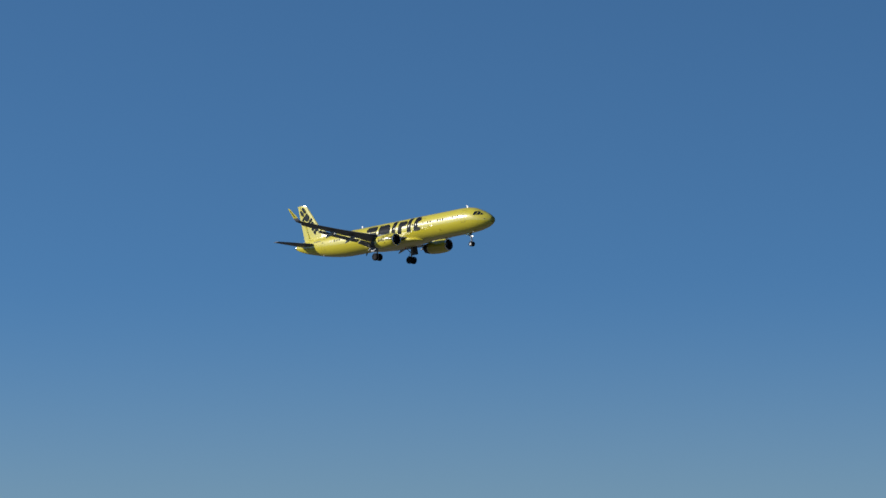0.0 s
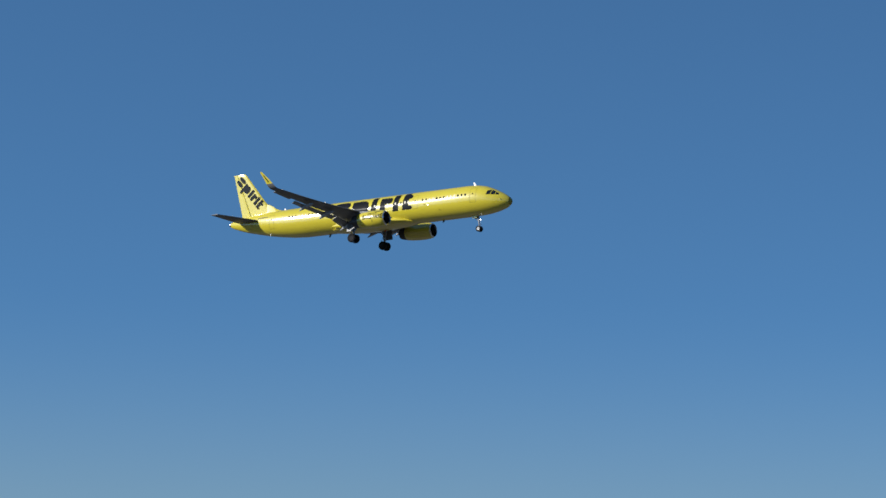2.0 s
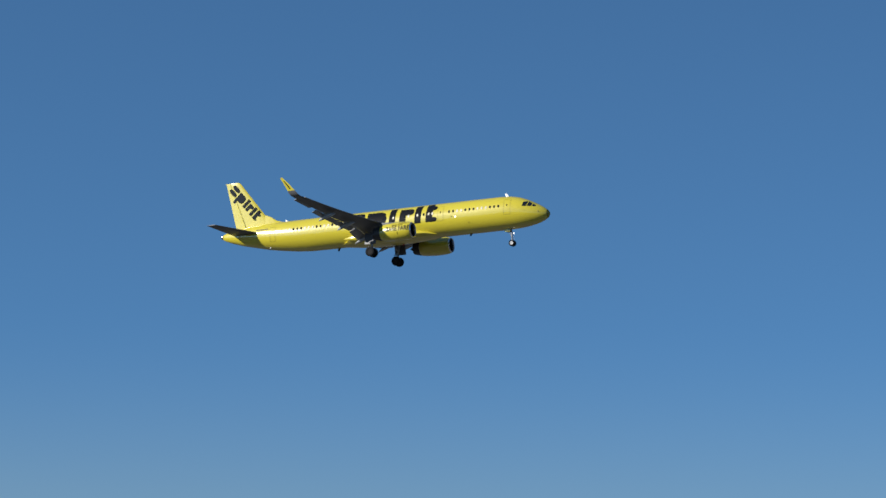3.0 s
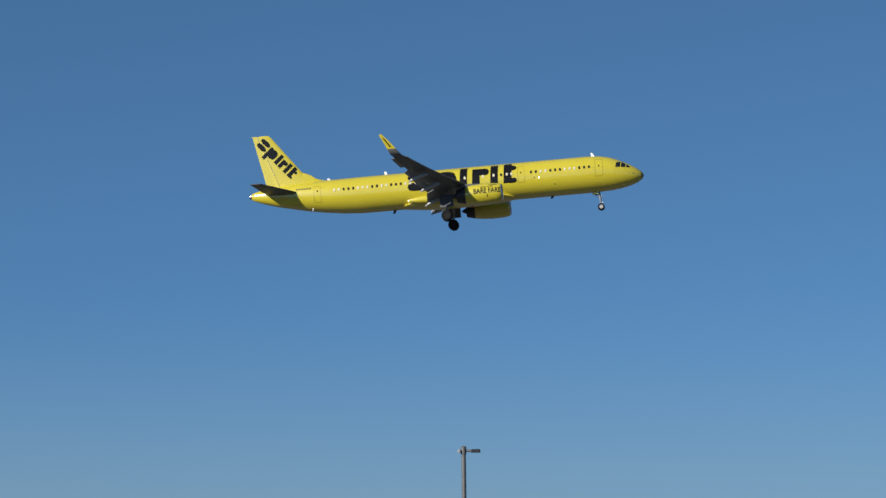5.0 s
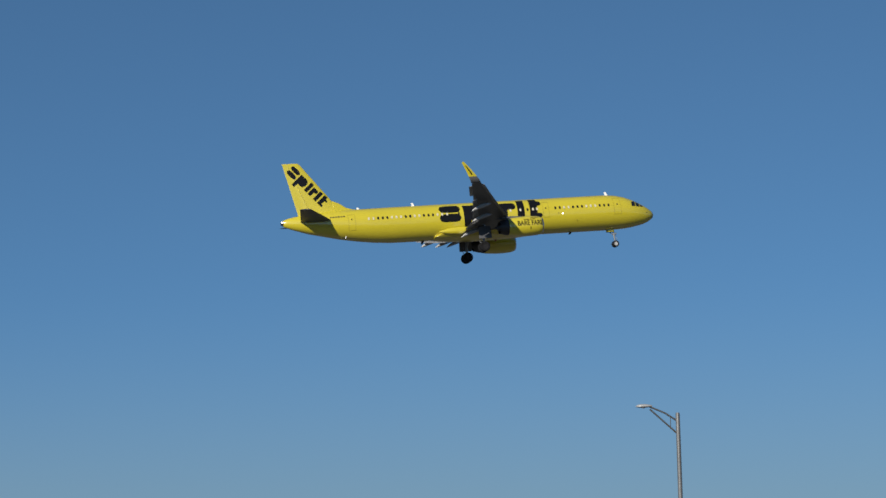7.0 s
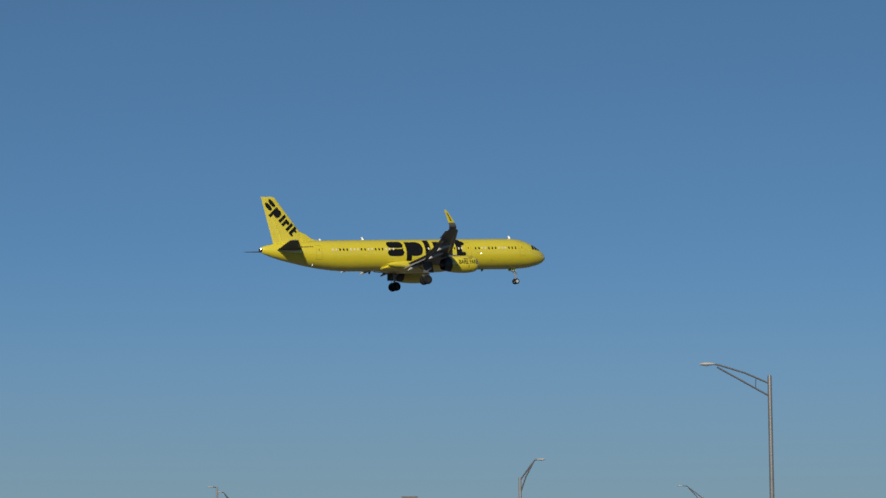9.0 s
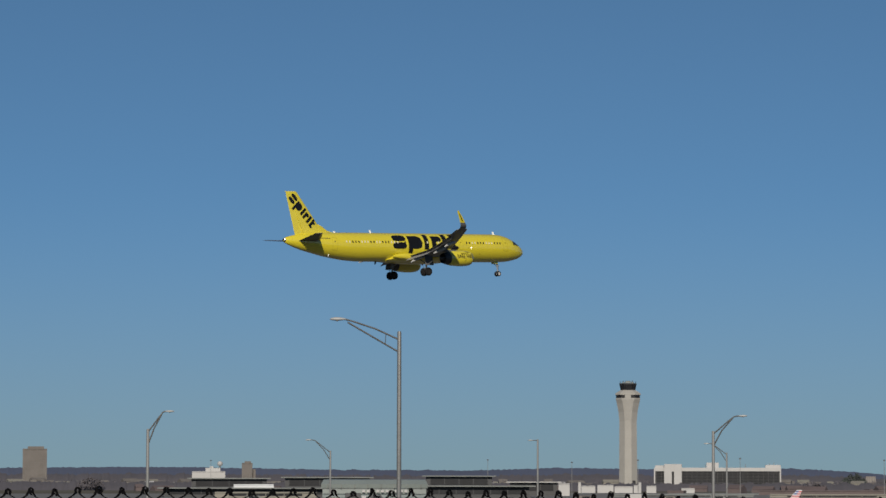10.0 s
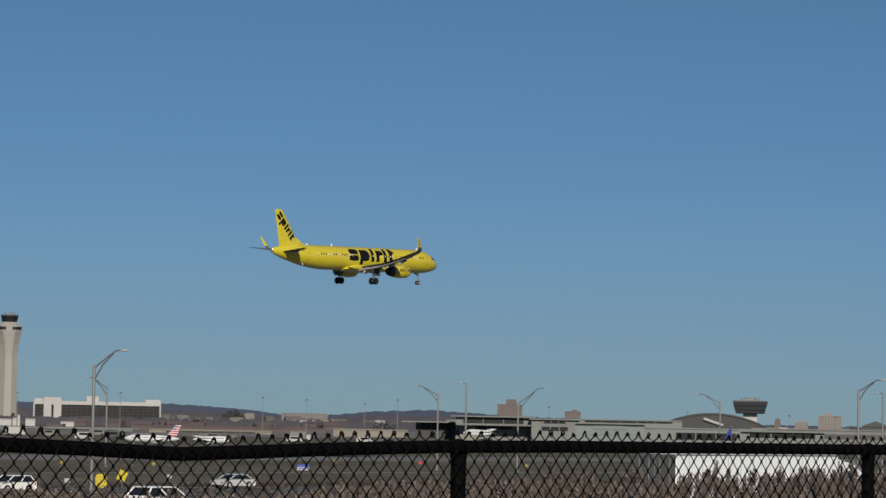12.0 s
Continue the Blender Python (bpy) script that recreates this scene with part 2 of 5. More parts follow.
def tube(path, radii, n=10, caps=True):
    path = [Vector(p) for p in path]
    if not isinstance(radii, (list, tuple)):
        radii = [radii] * len(path)
    rings = []
    for i, p in enumerate(path):
        d = (path[min(i + 1, len(path) - 1)] - path[max(i - 1, 0)]).normalized()
        side = d.cross(Vector((0, 0, 1)))
        side = Vector((1, 0, 0)) if side.length < 1e-3 else side.normalized()
        up = side.cross(d)
        rings.append([p + (side * math.cos(a) + up * math.sin(a)) * radii[i] for a in (2 * math.pi * k / n for k in range(n))])
    return loft(rings, caps)


def lathe(profile, axis_point, axis="x", n=32, caps=False):
    """Turn a profile of (along, radius) about an axis through axis_point."""
    ax = Vector(axis_point)
    rings = []
    for s, r in profile:
        ring = []
        for k in range(n):
            a = 2 * math.pi * k / n
            c, d = r * math.cos(a), r * math.sin(a)
            ring.append(ax + Vector({"x": (s, c, d), "y": (c, s, d), "z": (c, d, s)}[axis]))
        rings.append(ring)
    return loft(rings, caps)


def empty(name, m=None):
    ob = new(name)
    if m is not None:
        ob.matrix_basis = m
    return ob


# ---- the airliner: x ahead from the nose, y to port, z up from the cabin's axis ----
STATIONS = [  # behind the nose: half width, centre, half height
    (0.0, 0.06, -0.60, 0.06), (0.12, 0.30, -0.60, 0.30), (0.35, 0.55, -0.58, 0.54), (0.75, 0.84, -0.54, 0.82), (1.3, 1.13, -0.47, 1.10),
    (2.0, 1.40, -0.36, 1.38), (2.8, 1.62, -0.24, 1.65), (3.7, 1.79, -0.12, 1.87), (4.8, 1.91, -0.03, 2.01), (6.2, 1.975, 0.0, 2.07),
    (9, 1.975, 0, 2.07), (14, 1.975, 0, 2.07), (20, 1.975, 0, 2.07), (26, 1.975, 0, 2.07), (29.5, 1.975, 0, 2.07), (32, 1.95, 0.01, 2.06),
    (34, 1.88, 0.08, 1.98), (36, 1.74, 0.20, 1.84), (38, 1.52, 0.35, 1.65), (40, 1.22, 0.53, 1.38), (41.5, 0.98, 0.645, 1.15),
    (43, 0.66, 0.77, 0.81), (43.9, 0.42, 0.84, 0.55), (44.35, 0.28, 0.87, 0.36), (44.5, 0.17, 0.88, 0.22)]
ST = np.array(STATIONS)


def hull(x):
    """Half width, centre and half height of the cabin at x (negative behind the nose)."""
    return [float(np.interp(-x, ST[:, 0], ST[:, k])) for k in (1, 2, 3)]


def on_hull(x, z, off=0.015):
    w, c, h = hull(x)
    q = max(-0.995, min(0.995, (z - c) / h))
    y = -w * math.sqrt(1 - q * q)
    nrm = Vector((0, y / (w * w), (z - c) / (h * h))).normalized()
    return Vector((x, y, c + q * h)) + nrm * off


def skin(x0, x1, zlo, zhi, nx=6, nz=8, off=0.015, lean=0.0):
    """A patch of paint on the starboard side between two height curves. lean: forward shift per metre of height."""
    verts, faces = [], []
    for i in range(nx + 1):
        x = x0 + (x1 - x0) * i / nx
        a, b = (zlo(x) if callable(zlo) else zlo), (zhi(x) if callable(zhi) else zhi)
        for j in range(nz + 1):
            z = a + (b - a) * j / nz
            verts.append(on_hull(x + lean * z, z, off))
    for i in range(nx):
        for j in range(nz):
            k = i * (nz + 1) + j
            faces.append((k, k + 1, k + nz + 2, k + nz + 1))
    return verts, faces


def round_patch(xc, zc, rx, rz, off, n=14, power=2.6):
    def edge(x):
        q = min(1.0, abs((x - xc) / rx))
        return rz * max(0.0, 1 - q ** power) ** (1 / power)
    return skin(xc - rx, xc + rx, lambda x: zc - edge(x), lambda x: zc + edge(x), n, 6, off)


def foil(le, chord, y, z, thick, n=9, droop=0.0, axis="y"):
    """An aerofoil section: leading edge at x = le, chord aft; axis: the span's direction."""
    pts = []
    for k in range(n + 1):
        s = 0.5 * (1 - math.cos(math.pi * k / n))
        pts.append((s, 5 * thick * (0.2969 * math.sqrt(s) - 0.126 * s - 0.3516 * s * s + 0.2843 * s ** 3 - 0.1015 * s ** 4)))
    loop = [(s, t) for s, t in pts] + [(s, -t * 0.8) for s, t in pts[-2:0:-1]]
    if axis == "y":
        return [(le - s * chord, y, z + t * chord - droop * s * chord) for s, t in loop]
    return [(le - s * chord, y + t * chord, z) for s, t in loop]


def wing_z(a):
    d = a - 1.5
    return -1.25 + 0.089 * d + 0.0056 * d * d


def wing_le(a):
    return -17.3 - 0.527 * (a - 1.5)


def wing_te(a):
    return -23.7 + 0.04 * (a - 1.5) if a < 6.4 else -23.5 - 2.95 * (a - 6.4) / 10.5


def build_wing(ship, s):
    spans = [0.8, 1.5, 2.5, 4, 5.2, 6.4, 8, 10, 12, 13.5, 15, 16.2, 16.75]
    rings = []
    for a in spans:
        le, te = wing_le(a), wing_te(a)
        rings.append(foil(le, le - te, s * a, wing_z(a), 0.135 - 0.0025 * a, droop=0.03))
    wing = part("wing", loft(rings), WING_GREY, ship, "grey wing with drooped flaps")
    # leading edge slats, pushed forward and down
    for a0, a1 in ((2.7, 5.0), (6.6, 9.0), (9.05, 11.5), (11.55, 14.0), (14.05, 16.4)):
        sl = []
        for k in range(5):
            a = a0 + (a1 - a0) * k / 4
            c = 0.16 * (wing_le(a) - wing_te(a)) * 0.8 + 0.25
            sl.append([(x, y, z) for x, y, z in foil(wing_le(a) + 0.32, c, s * a, wing_z(a) - 0.10, 0.16, 5, droop=-0.28)])
        part("slat", loft(sl), FLAP_GREY, wing, "light grey extended slat")
    for a0, a1, ch, n in ((2.1, 6.3, 1.15, 5), (6.5, 13.3, 0.75, 8)):
        fl = []
        for k in range(n + 1):
            a = a0 + (a1 - a0) * k / n
            c = ch * (1 - 0.25 * (a - a0) / (a1 - a0))
            x, z = wing_te(a) + 0.45, wing_z(a) - 0.34
            fl.append(foil(x, c, s * a, z, 0.14, 6, droop=0.5))
        part("flap", loft(fl), FLAP_GREY, wing, "grey lowered flap")
    ai = []
    for k in range(4):
        a = 13.5 + 2.6 * k / 3
        ai.append(foil(wing_te(a) + 0.05, 0.42, s * a, wing_z(a) - 0.06, 0.14, 5, droop=0.12))
    part("aileron", loft(ai), FLAP_GREY, wing)
    for a, ln in ((3.4, 2.9), (8.5, 2.4), (11.9, 2.3)):
        x0, z0 = wing_te(a) + 2.0, wing_z(a) - 0.36
        path = [(x0 - ln * q, s * a, z0 - 0.10 - ln * (0.06 * q + 0.26 * q * q)) for q in (0, 0.08, 0.22, 0.42, 0.62, 0.8, 0.93, 1.0)]
        part("flap_track_fairing", tube(path, [0.03, 0.13, 0.21, 0.25, 0.24, 0.18, 0.09, 0.015], 10), FAIR_WHITE, wing, "pale grey canoe fairing")
    # the upturned sharklet: a grey curved root, then the yellow blade
    tip = []
    for k in range(13):
        q = k / 12
        ang = radians(10 + 66 * min(1.0, q / 0.30))
        if k == 0:
            y, z = 16.75, wing_z(16.75)
        else:
            y, z = y + math.cos(ang) * 2.50 / 12, z + math.sin(ang) * 2.50 / 12
        le = wing_le(16.75) - 0.30 * q - 1.66 * q ** 1.25
        ch = float(np.interp(q, (0, 0.3, 0.6, 0.92, 1.0), (1.15, 0.98, 0.70, 0.40, 0.24)))
        ring = []
        for (x, _, t) in foil(le, ch, 0, 0, 0.09, 6):
            ring.append((x, s * (y - t * math.sin(ang)), z + t * math.cos(ang)))
        tip.append(ring)
    part("sharklet_root", loft(tip[:5]), WING_GREY, wing, "grey curved wing tip")
    shark = part("sharklet", loft(tip[4:]), YELLOW, wing, "yellow upturned wing tip")
    # the small dark writing on the outer face, as a bar
    bar_v = []
    for k in range(5, 11):
        q = tip[k]
        for w in (0.36, 0.58):
            cpt = (Vector(q[0]).lerp(Vector(q[6]), w))
            bar_v.append(cpt + Vector((0, s * 0.05 * (1 - 0.06 * k), -0.015)))
    bar_f = [(2 * k, 2 * k + 1, 2 * k + 3, 2 * k + 2) for k in range(5)]
    part("lettering_bar", (bar_v, bar_f), BLACK, shark)
    return wing


def build_engine(ship, s):
    cy, cz = s * 5.9, -2.0
    axis = (0, cy, cz)
    outer = [(-15.67, 0.93), (-15.84, 1.02), (-16.21, 1.09), (-16.95, 1.14), (-17.88, 1.14), (-19, 1.06), (-19.93, 0.90), (-20.63, 0.72)]
    nac = part("nacelle", lathe(outer[:-2] + [(-19.61, 0.965), (-19.65, 0.93)], axis), YELLOW, ship, "yellow engine nacelle")
    part("nozzle", lathe([(-19.56, 0.955), (-19.93, 0.895), (-20.63, 0.72), (-20.61, 0.68), (-19.74, 0.72)], axis), DUCT, nac, "dark bare metal exhaust nozzle")
    part("inlet_lip", lathe([(-15.71, 0.945), (-15.59, 0.915), (-15.54, 0.88), (-15.56, 0.84), (-15.67, 0.815), (-15.93, 0.80)], axis), BARE_METAL, nac, "bare metal inlet lip")
    part("inlet_duct", lathe([(-15.91, 0.80), (-16.49, 0.82), (-16.63, 0.82), (-16.64, 0.05)], axis), DUCT, nac)
    part("spinner", lathe([(-16.16, 0.01), (-16.3, 0.1), (-16.49, 0.2), (-16.63, 0.26)], axis, n=20), DUCT, nac)
    blades = []
    for k in range(22):
        a = 2 * math.pi * k / 22
        m = Matrix.Translation((-16.56, cy, cz)) @ Matrix.Rotation(a, 4, "X")
        blades.append(moved(([(-0.05, -0.05, 0.22), (0.06, 0.05, 0.22), (0.08, 0.11, 0.80), (-0.05, -0.03, 0.80)], [(0, 1, 2, 3)]), m))
    part("fan", merge(*blades), GEAR_METAL, nac)
    part("exhaust_cone", lathe([(-19.65, 0.44), (-20.49, 0.40), (-20.95, 0.22), (-21.23, 0.02)], axis, n=24), DUCT, nac, "dark metal exhaust cone")
    # the pylon up to the wing
    rings = []
    for z, x0, x1, w in ((-1.05, -17.0, -20.6, 0.15), (-0.9, -17.3, -21.6, 0.17), (wing_z(5.9) - 0.02, -18.4, -22.8, 0.16)):
        rings.append([(x0, cy, z), (x0 - 0.6, cy + w, z), (x1 + 0.9, cy + w, z), (x1, cy, z), (x1 + 0.9, cy - w, z), (x0 - 0.6, cy - w, z)])
    part("pylon", loft(rings), WING_GREY, nac, "grey engine pylon")
    if s < 0:
        def rad(x):
            return float(np.interp(-x, [-q[0] for q in outer], [q[1] for q in outer])) + 0.012

        def at_skin(x, h):
            r = rad(x)
            return Vector((x, cy - math.sqrt(max(0.01, r * r - h * h)), cz + h))
        cu = bpy.data.curves.new("slogan", "FONT")
        cu.body, cu.size, cu.align_x = "BARE FARE", 0.66, "CENTER"
        cu.offset = 0.014
        tmp = new("slogan_curve", cu)
        me = bpy.data.meshes.new_from_object(tmp.evaluated_get(bpy.context.evaluated_depsgraph_get()))
        bpy.data.objects.remove(tmp)
        bm = bmesh.new()
        bm.from_mesh(me)
        bmesh.ops.subdivide_edges(bm, edges=[e for e in bm.edges if e.calc_length() > 0.12], cuts=1)
        for v in bm.verts:
            v.co = at_skin(-17.2 + v.co.x * 0.95, v.co.y * 1.2 - 0.06)
        bm.to_mesh(me)
        bm.free()
        me.materials.clear()
        me.materials.append(BLACK)
        ob = new("slogan", me)
        ob.parent = nac
        tagged(ob, "black lettering BARE FARE")
        for x0, x1, h0, h1 in ((-17.93, -17.28, 0.58, 0.68), (-17.16, -16.97, 0.58, 0.68), (-16.86, -16.54, 0.60, 0.70), (-17.05, -16.12, 0.80, 0.87), (-17.23, -17.14, -0.52, -0.22)):
            vs = [at_skin(x0 + (x1 - x0) * i / 3, h0 + (h1 - h0) * j) for i in range(4) for j in (0, 1)]
            part("lettering_bar", (vs, [(2 * i, 2 * i + 1, 2 * i + 3, 2 * i + 2) for i in range(3)]), BLACK, nac)
    return nac


def wheel_shape(c, r, w):
    x, y, z = c
    tyre = lathe([(-w / 2, r * 0.55), (-w / 2, r * 0.86), (-w * 0.38, r * 0.97), (0, r), (w * 0.38, r * 0.97), (w / 2, r * 0.86), (w / 2, r * 0.55)], (x, y, z), "y", 28)
    rim = lathe([(-w * 0.46, 0.02), (-w * 0.40, r * 0.30), (-w * 0.47, r * 0.56), (w * 0.47, r * 0.56), (w * 0.40, r * 0.30), (w * 0.46, 0.02)], (x, y, z), "y", 24, True)
    return tyre, rim


def build_gear(ship):
    nose = part("nose_gear", merge(tube([(-5.15, 0, -1.75), (-5.06, 0, -2.9), (-5.03, 0, -3.76)], [0.11, 0.10, 0.07], 12),
                                   tube([(-5.03, -0.30, -3.76), (-5.03, 0.30, -3.76)], 0.06, 10),
                                   tube([(-6.1, 0, -1.85), (-5.08, 0, -2.75)], 0.055, 8),
                                   tube([(-4.9, 0, -2.7), (-4.76, 0, -3.15), (-4.98, 0, -3.5)], 0.03, 8)), GEAR_METAL, ship, "metal nose landing gear leg")
    for y in (-0.24, 0.24):
        t, r = wheel_shape((-5.03, y, -3.76), 0.39, 0.22)
        w = part("wheel", t, RUBBER, nose, "black tyre")
        part("rim", r, HUB, w)
    for y in (-0.42, 0.42):
        part("gear_door", box(-5.9, -5.15, y * 0.7 - 0.015, y * 0.7 + 0.015, -2.3, -1.85, 0.01), YELLOW, nose, "yellow gear door")
    housing = part("lamp_housing", lathe([(-0.12, 0.02), (-0.10, 0.10), (0.02, 0.12), (0.03, 0.115)], (-4.82, 0, -2.55), "x", 14), GEAR_METAL, nose)
    part("taxi_lamp", lathe([(0.02, 0.10), (0.03, 0.01)], (-4.82, 0, -2.55), "x", 14), LAMP_WHITE, housing, "glowing lamp")
    for s in (-1, 1):
        x, y, z = -22.07, s * 3.85, -3.78
        leg = part("main_gear", merge(tube([(-21.8, s * 3.95, -1.2), (-22.0, y, -2.7), (x, y, z)], [0.17, 0.15, 0.11], 12),
                                      tube([(x, y - 0.62, z), (x, y + 0.62, z)], 0.10, 10),
                                      tube([(-21.9, s * 2.0, -1.7), (-22.0, y, -2.6)], 0.07, 8),
                                      tube([(-22.3, y, -2.45), (-22.55, y, -3.0), (-22.2, y, -3.55)], 0.04, 8)), GEAR_METAL, ship, "metal main landing gear leg")
        for d in (-0.46, 0.46):
            t, r = wheel_shape((x, y + d, z), 0.60, 0.44)
            w = part("wheel", t, RUBBER, leg, "black tyre")
            part("rim", r, WHEEL_DARK, w)
        part("gear_door", moved(box(-0.75, 0.75, -0.03, 0.03, -1.35, 0.1, 0.02), pose(-21.95, s * 4.35, -1.55, s * 8)), WING_GREY, leg, "grey gear door")


def build_airliner():
    ship = empty("airliner")
    tagged(ship, "bright yellow twin-engine jet airliner with black lettering, gear down", "airplane")
    dense = sorted(set([s[0] for s in STATIONS] + [0.05, 0.2, 0.55, 1.0, 1.6, 2.4, 3.2, 4.2, 5.4, 11, 17, 23]))
    rings = []
    for d in dense:
        w, c, h = hull(-d)
        rings.append([(-d, w * math.cos(a), c + h * math.sin(a)) for a in (2 * math.pi * k / 48 for k in range(48))])
    body = part("fuselage", loft(rings), YELLOW, ship, "glossy yellow fuselage tube")
    # darker tip of the radome
    tip = []
    for d in (-0.012, 0.03, 0.1, 0.2, 0.3):
        w, c, h = hull(-max(d, 0.0))
        k = 1.03 if d >= 0 else 0.5
        tip.append([(-d, (w * k + 0.004) * math.cos(a), c + (h * k + 0.004) * math.sin(a)) for a in (2 * math.pi * q / 32 for q in range(32))])
    part("radome_tip", loft(tip), RADOME, body, "dark worn nose tip")
    part("apu_exhaust", lathe([(-44.36, 0.30), (-44.5, 0.25), (-44.64, 0.20), (-44.62, 0.15), (-44.4, 0.13)], (0, 0, 0.88), "x", 20), DUCT, body, "dark exhaust")
    part("tail_lamp", lathe([(-44.62, 0.01), (-44.58, 0.05), (-44.5, 0.06), (-44.4, 0.02)], (0, -0.24, 0.98), "x", 12), LAMP_WHITE, body, "white tail light")
    # belly fairing
    bell = []
    for x, w, zl, zt in ((-14.6, 1.0, -2.05, -1.6), (-15.6, 1.75, -2.18, -1.25), (-17.2, 2.08, -2.32, -0.95), (-20, 2.2, -2.42, -0.75), (-23, 2.2, -2.42, -0.8), (-25, 2.05, -2.3, -1.0), (-26.2, 1.75, -2.16, -1.3), (-27.0, 1.2, -2.07, -1.65)):
        bell.append([(x, w * math.cos(a) * (1 if math.sin(a) > -0.2 else 0.94), (zt + zl) / 2 + (zt - zl) / 2 * math.sin(a)) for a in (2 * math.pi * q / 28 for q in range(28))])
    part("belly_fairing", loft(bell), YELLOW, ship, "yellow belly fairing")
    fair = []
    for x, r in ((-21.5, 0.05), (-22.6, 0.38), (-24, 0.46), (-25.4, 0.36), (-26.4, 0.14), (-26.7, 0.02)):
        fair.append([(x, -1.95 + r * 0.85 * math.cos(a), -1.42 + r * math.sin(a)) for a in (2 * math.pi * q / 16 for q in range(16))])
    part("wing_root_fairing", loft(fair), YELLOW, ship, "yellow wing root fillet")
    for s in (-1, 1):
        build_wing(ship, s)
        build_engine(ship, s)
        st = [foil(-38.6 - 0.685 * (a - 0.6), 3.85 - 0.475 * (a - 0.6), s * a, 0.74 + 0.112 * (a - 0.6), 0.095) for a in (0.5, 1.2, 2.4, 3.8, 5.2, 5.9, 6.12)]
        part("tailplane", loft(st), WING_GREY, ship, "grey horizontal tailplane")
    # fin and rudder
    def fin_edges(z):
        q = (z - 2.0) / 5.75
        le = -37.55 - 4.42 * q
        te = -42.62 - 1.26 * q
        return le, te
    fin_r, rud_r = [], []
    for z in (1.3, 2.0, 3.0, 4.5, 6.0, 7.2, 7.6, 7.76):
        le, te = fin_edges(z)
        hinge = te + 0.28 * (le - te)
        c = le - te
        full = foil(le - (0.12 if z > 7.7 else 0), c, 0, z, 0.095 if z < 7.7 else 0.05, 12, axis="z")
        fin_r.append([(max(x, hinge + 0.02), y, zz) for x, y, zz in full])
        rud_r.append([(min(x, hinge - 0.02), y * 0.98, zz) for x, y, zz in full])
    fin = part("fin", loft(fin_r), YELLOW, ship, "yellow tail fin")
    part("rudder", loft(rud_r), YELLOW, fin)
    fil = []
    for x, zt, w in ((-35.2, 1.98, 0.03), (-36.2, 2.12, 0.10), (-36.9, 2.35, 0.16), (-37.6, 2.85, 0.22), (-38.4, 3.2, 0.25)):
        fil.append([(x, -w * 1.4, 1.5), (x, -w, 1.9), (x, -w * 0.4, zt - 0.06), (x, 0, zt), (x, w * 0.4, zt - 0.06), (x, w, 1.9), (x, w * 1.4, 1.5)])
    part("dorsal_fillet", loft(fil), YELLOW, fin)

    # plain black marks along the cabin side, in place of the airline's name
    part("name_mark", round_patch(-25.12, 1.18, 1.28, 0.44, 0.02, power=3.4), BLACK, body, "black rounded block")
    part("name_mark", round_patch(-25.15, 0.13, 1.30, 0.48, 0.02, power=3.4), BLACK, body, "black rounded block")
    part("name_mark", merge(skin(-23.52, -22.70, -1.15, 1.55, 3, 10, 0.02), round_patch(-22.12, 0.60, 1.26, 0.95, 0.024)), BLACK, body, "black disc with a descending bar")
    part("name_mark", skin(-20.55, -19.72, -0.42, 1.78, 3, 10, 0.02, 0.06), BLACK, body, "black slanted bar")
    part("name_mark", merge(skin(-19.15, -18.3, -0.42, 1.55, 3, 10, 0.02, 0.06), round_patch(-17.9, 1.12, 0.72, 0.42, 0.022)), BLACK, body, "black bar with a rounded block")
    part("name_mark", skin(-17.1, -16.25, -0.42, 1.80, 3, 10, 0.02, 0.06), BLACK, body, "black slanted bar")
    part("name_mark", merge(skin(-15.6, -14.7, -0.40, 1.85, 3, 10, 0.02, 0.06), round_patch(-14.75, 1.30, 0.65, 0.30, 0.022), round_patch(-14.7, -0.15, 0.60, 0.28, 0.022)), BLACK, body, "black bar with two rounded blocks")
    # plain marks on the fin, stepping down its rear half
    down = Vector((3.87, 0, -4.51)).normalized()
    across = Vector((0.76, 0, 0.65))
    at = Vector((-43.05, 0, 7.05))
    def fin_half(x, z):
        le, te = fin_edges(z)
        sft = max(0.02, min(0.98, (le - x) / (le - te)))
        return 5 * 0.095 * (le - te) * (0.2969 * math.sqrt(sft) - 0.126 * sft - 0.3516 * sft ** 2 + 0.2843 * sft ** 3 - 0.1015 * sft ** 4)
    def fin_mark(d0, d1, a0, a1, name="tail_mark", mat=BLACK, off=0.03, side=-1, round_=False):
        vs, fs, n = [], [], 6
        for i in range(n + 1):
            for j in range(n + 1):
                u, v = i / n, j / n
                if round_:
                    uu, vv = 2 * u - 1, 2 * v - 1
                    u, v = 0.5 + 0.5 * uu * math.sqrt(1 - 0.42 * vv * vv), 0.5 + 0.5 * vv * math.sqrt(1 - 0.42 * uu * uu)
                p = at + down * (d0 + (d1 - d0) * u) + across * (a0 + (a1 - a0) * v)
                vs.append((p.x, side * (fin_half(p.x, p.z) + off), p.z))
        for i in range(n):
            for j in range(n):
                k = i * (n + 1) + j
                fs.append((k, k + 1, k + n + 2, k + n + 1))
        return part(name, (vs, fs), mat, fin)
    fin_mark(-0.12, 1.14, 0.14, 0.68, round_=True)
    fin_mark(-0.12, 1.14, -0.54, 0.02, round_=True)
    fin_mark(1.32, 1.70, -1.05, 0.60)
    fin_mark(1.5, 2.5, -0.50, 0.62, off=0.04, round_=True)
    fin_mark(2.75, 3.13, -0.50, 0.78)
    fin_mark(3.35, 3.73, -0.50, 0.58)
    fin_mark(3.66, 4.06, 0.12, 0.58, off=0.04, round_=True)
    fin_mark(4.2, 4.58, -0.50, 0.78)
    fin_mark(4.85, 5.25, -0.50, 0.85)
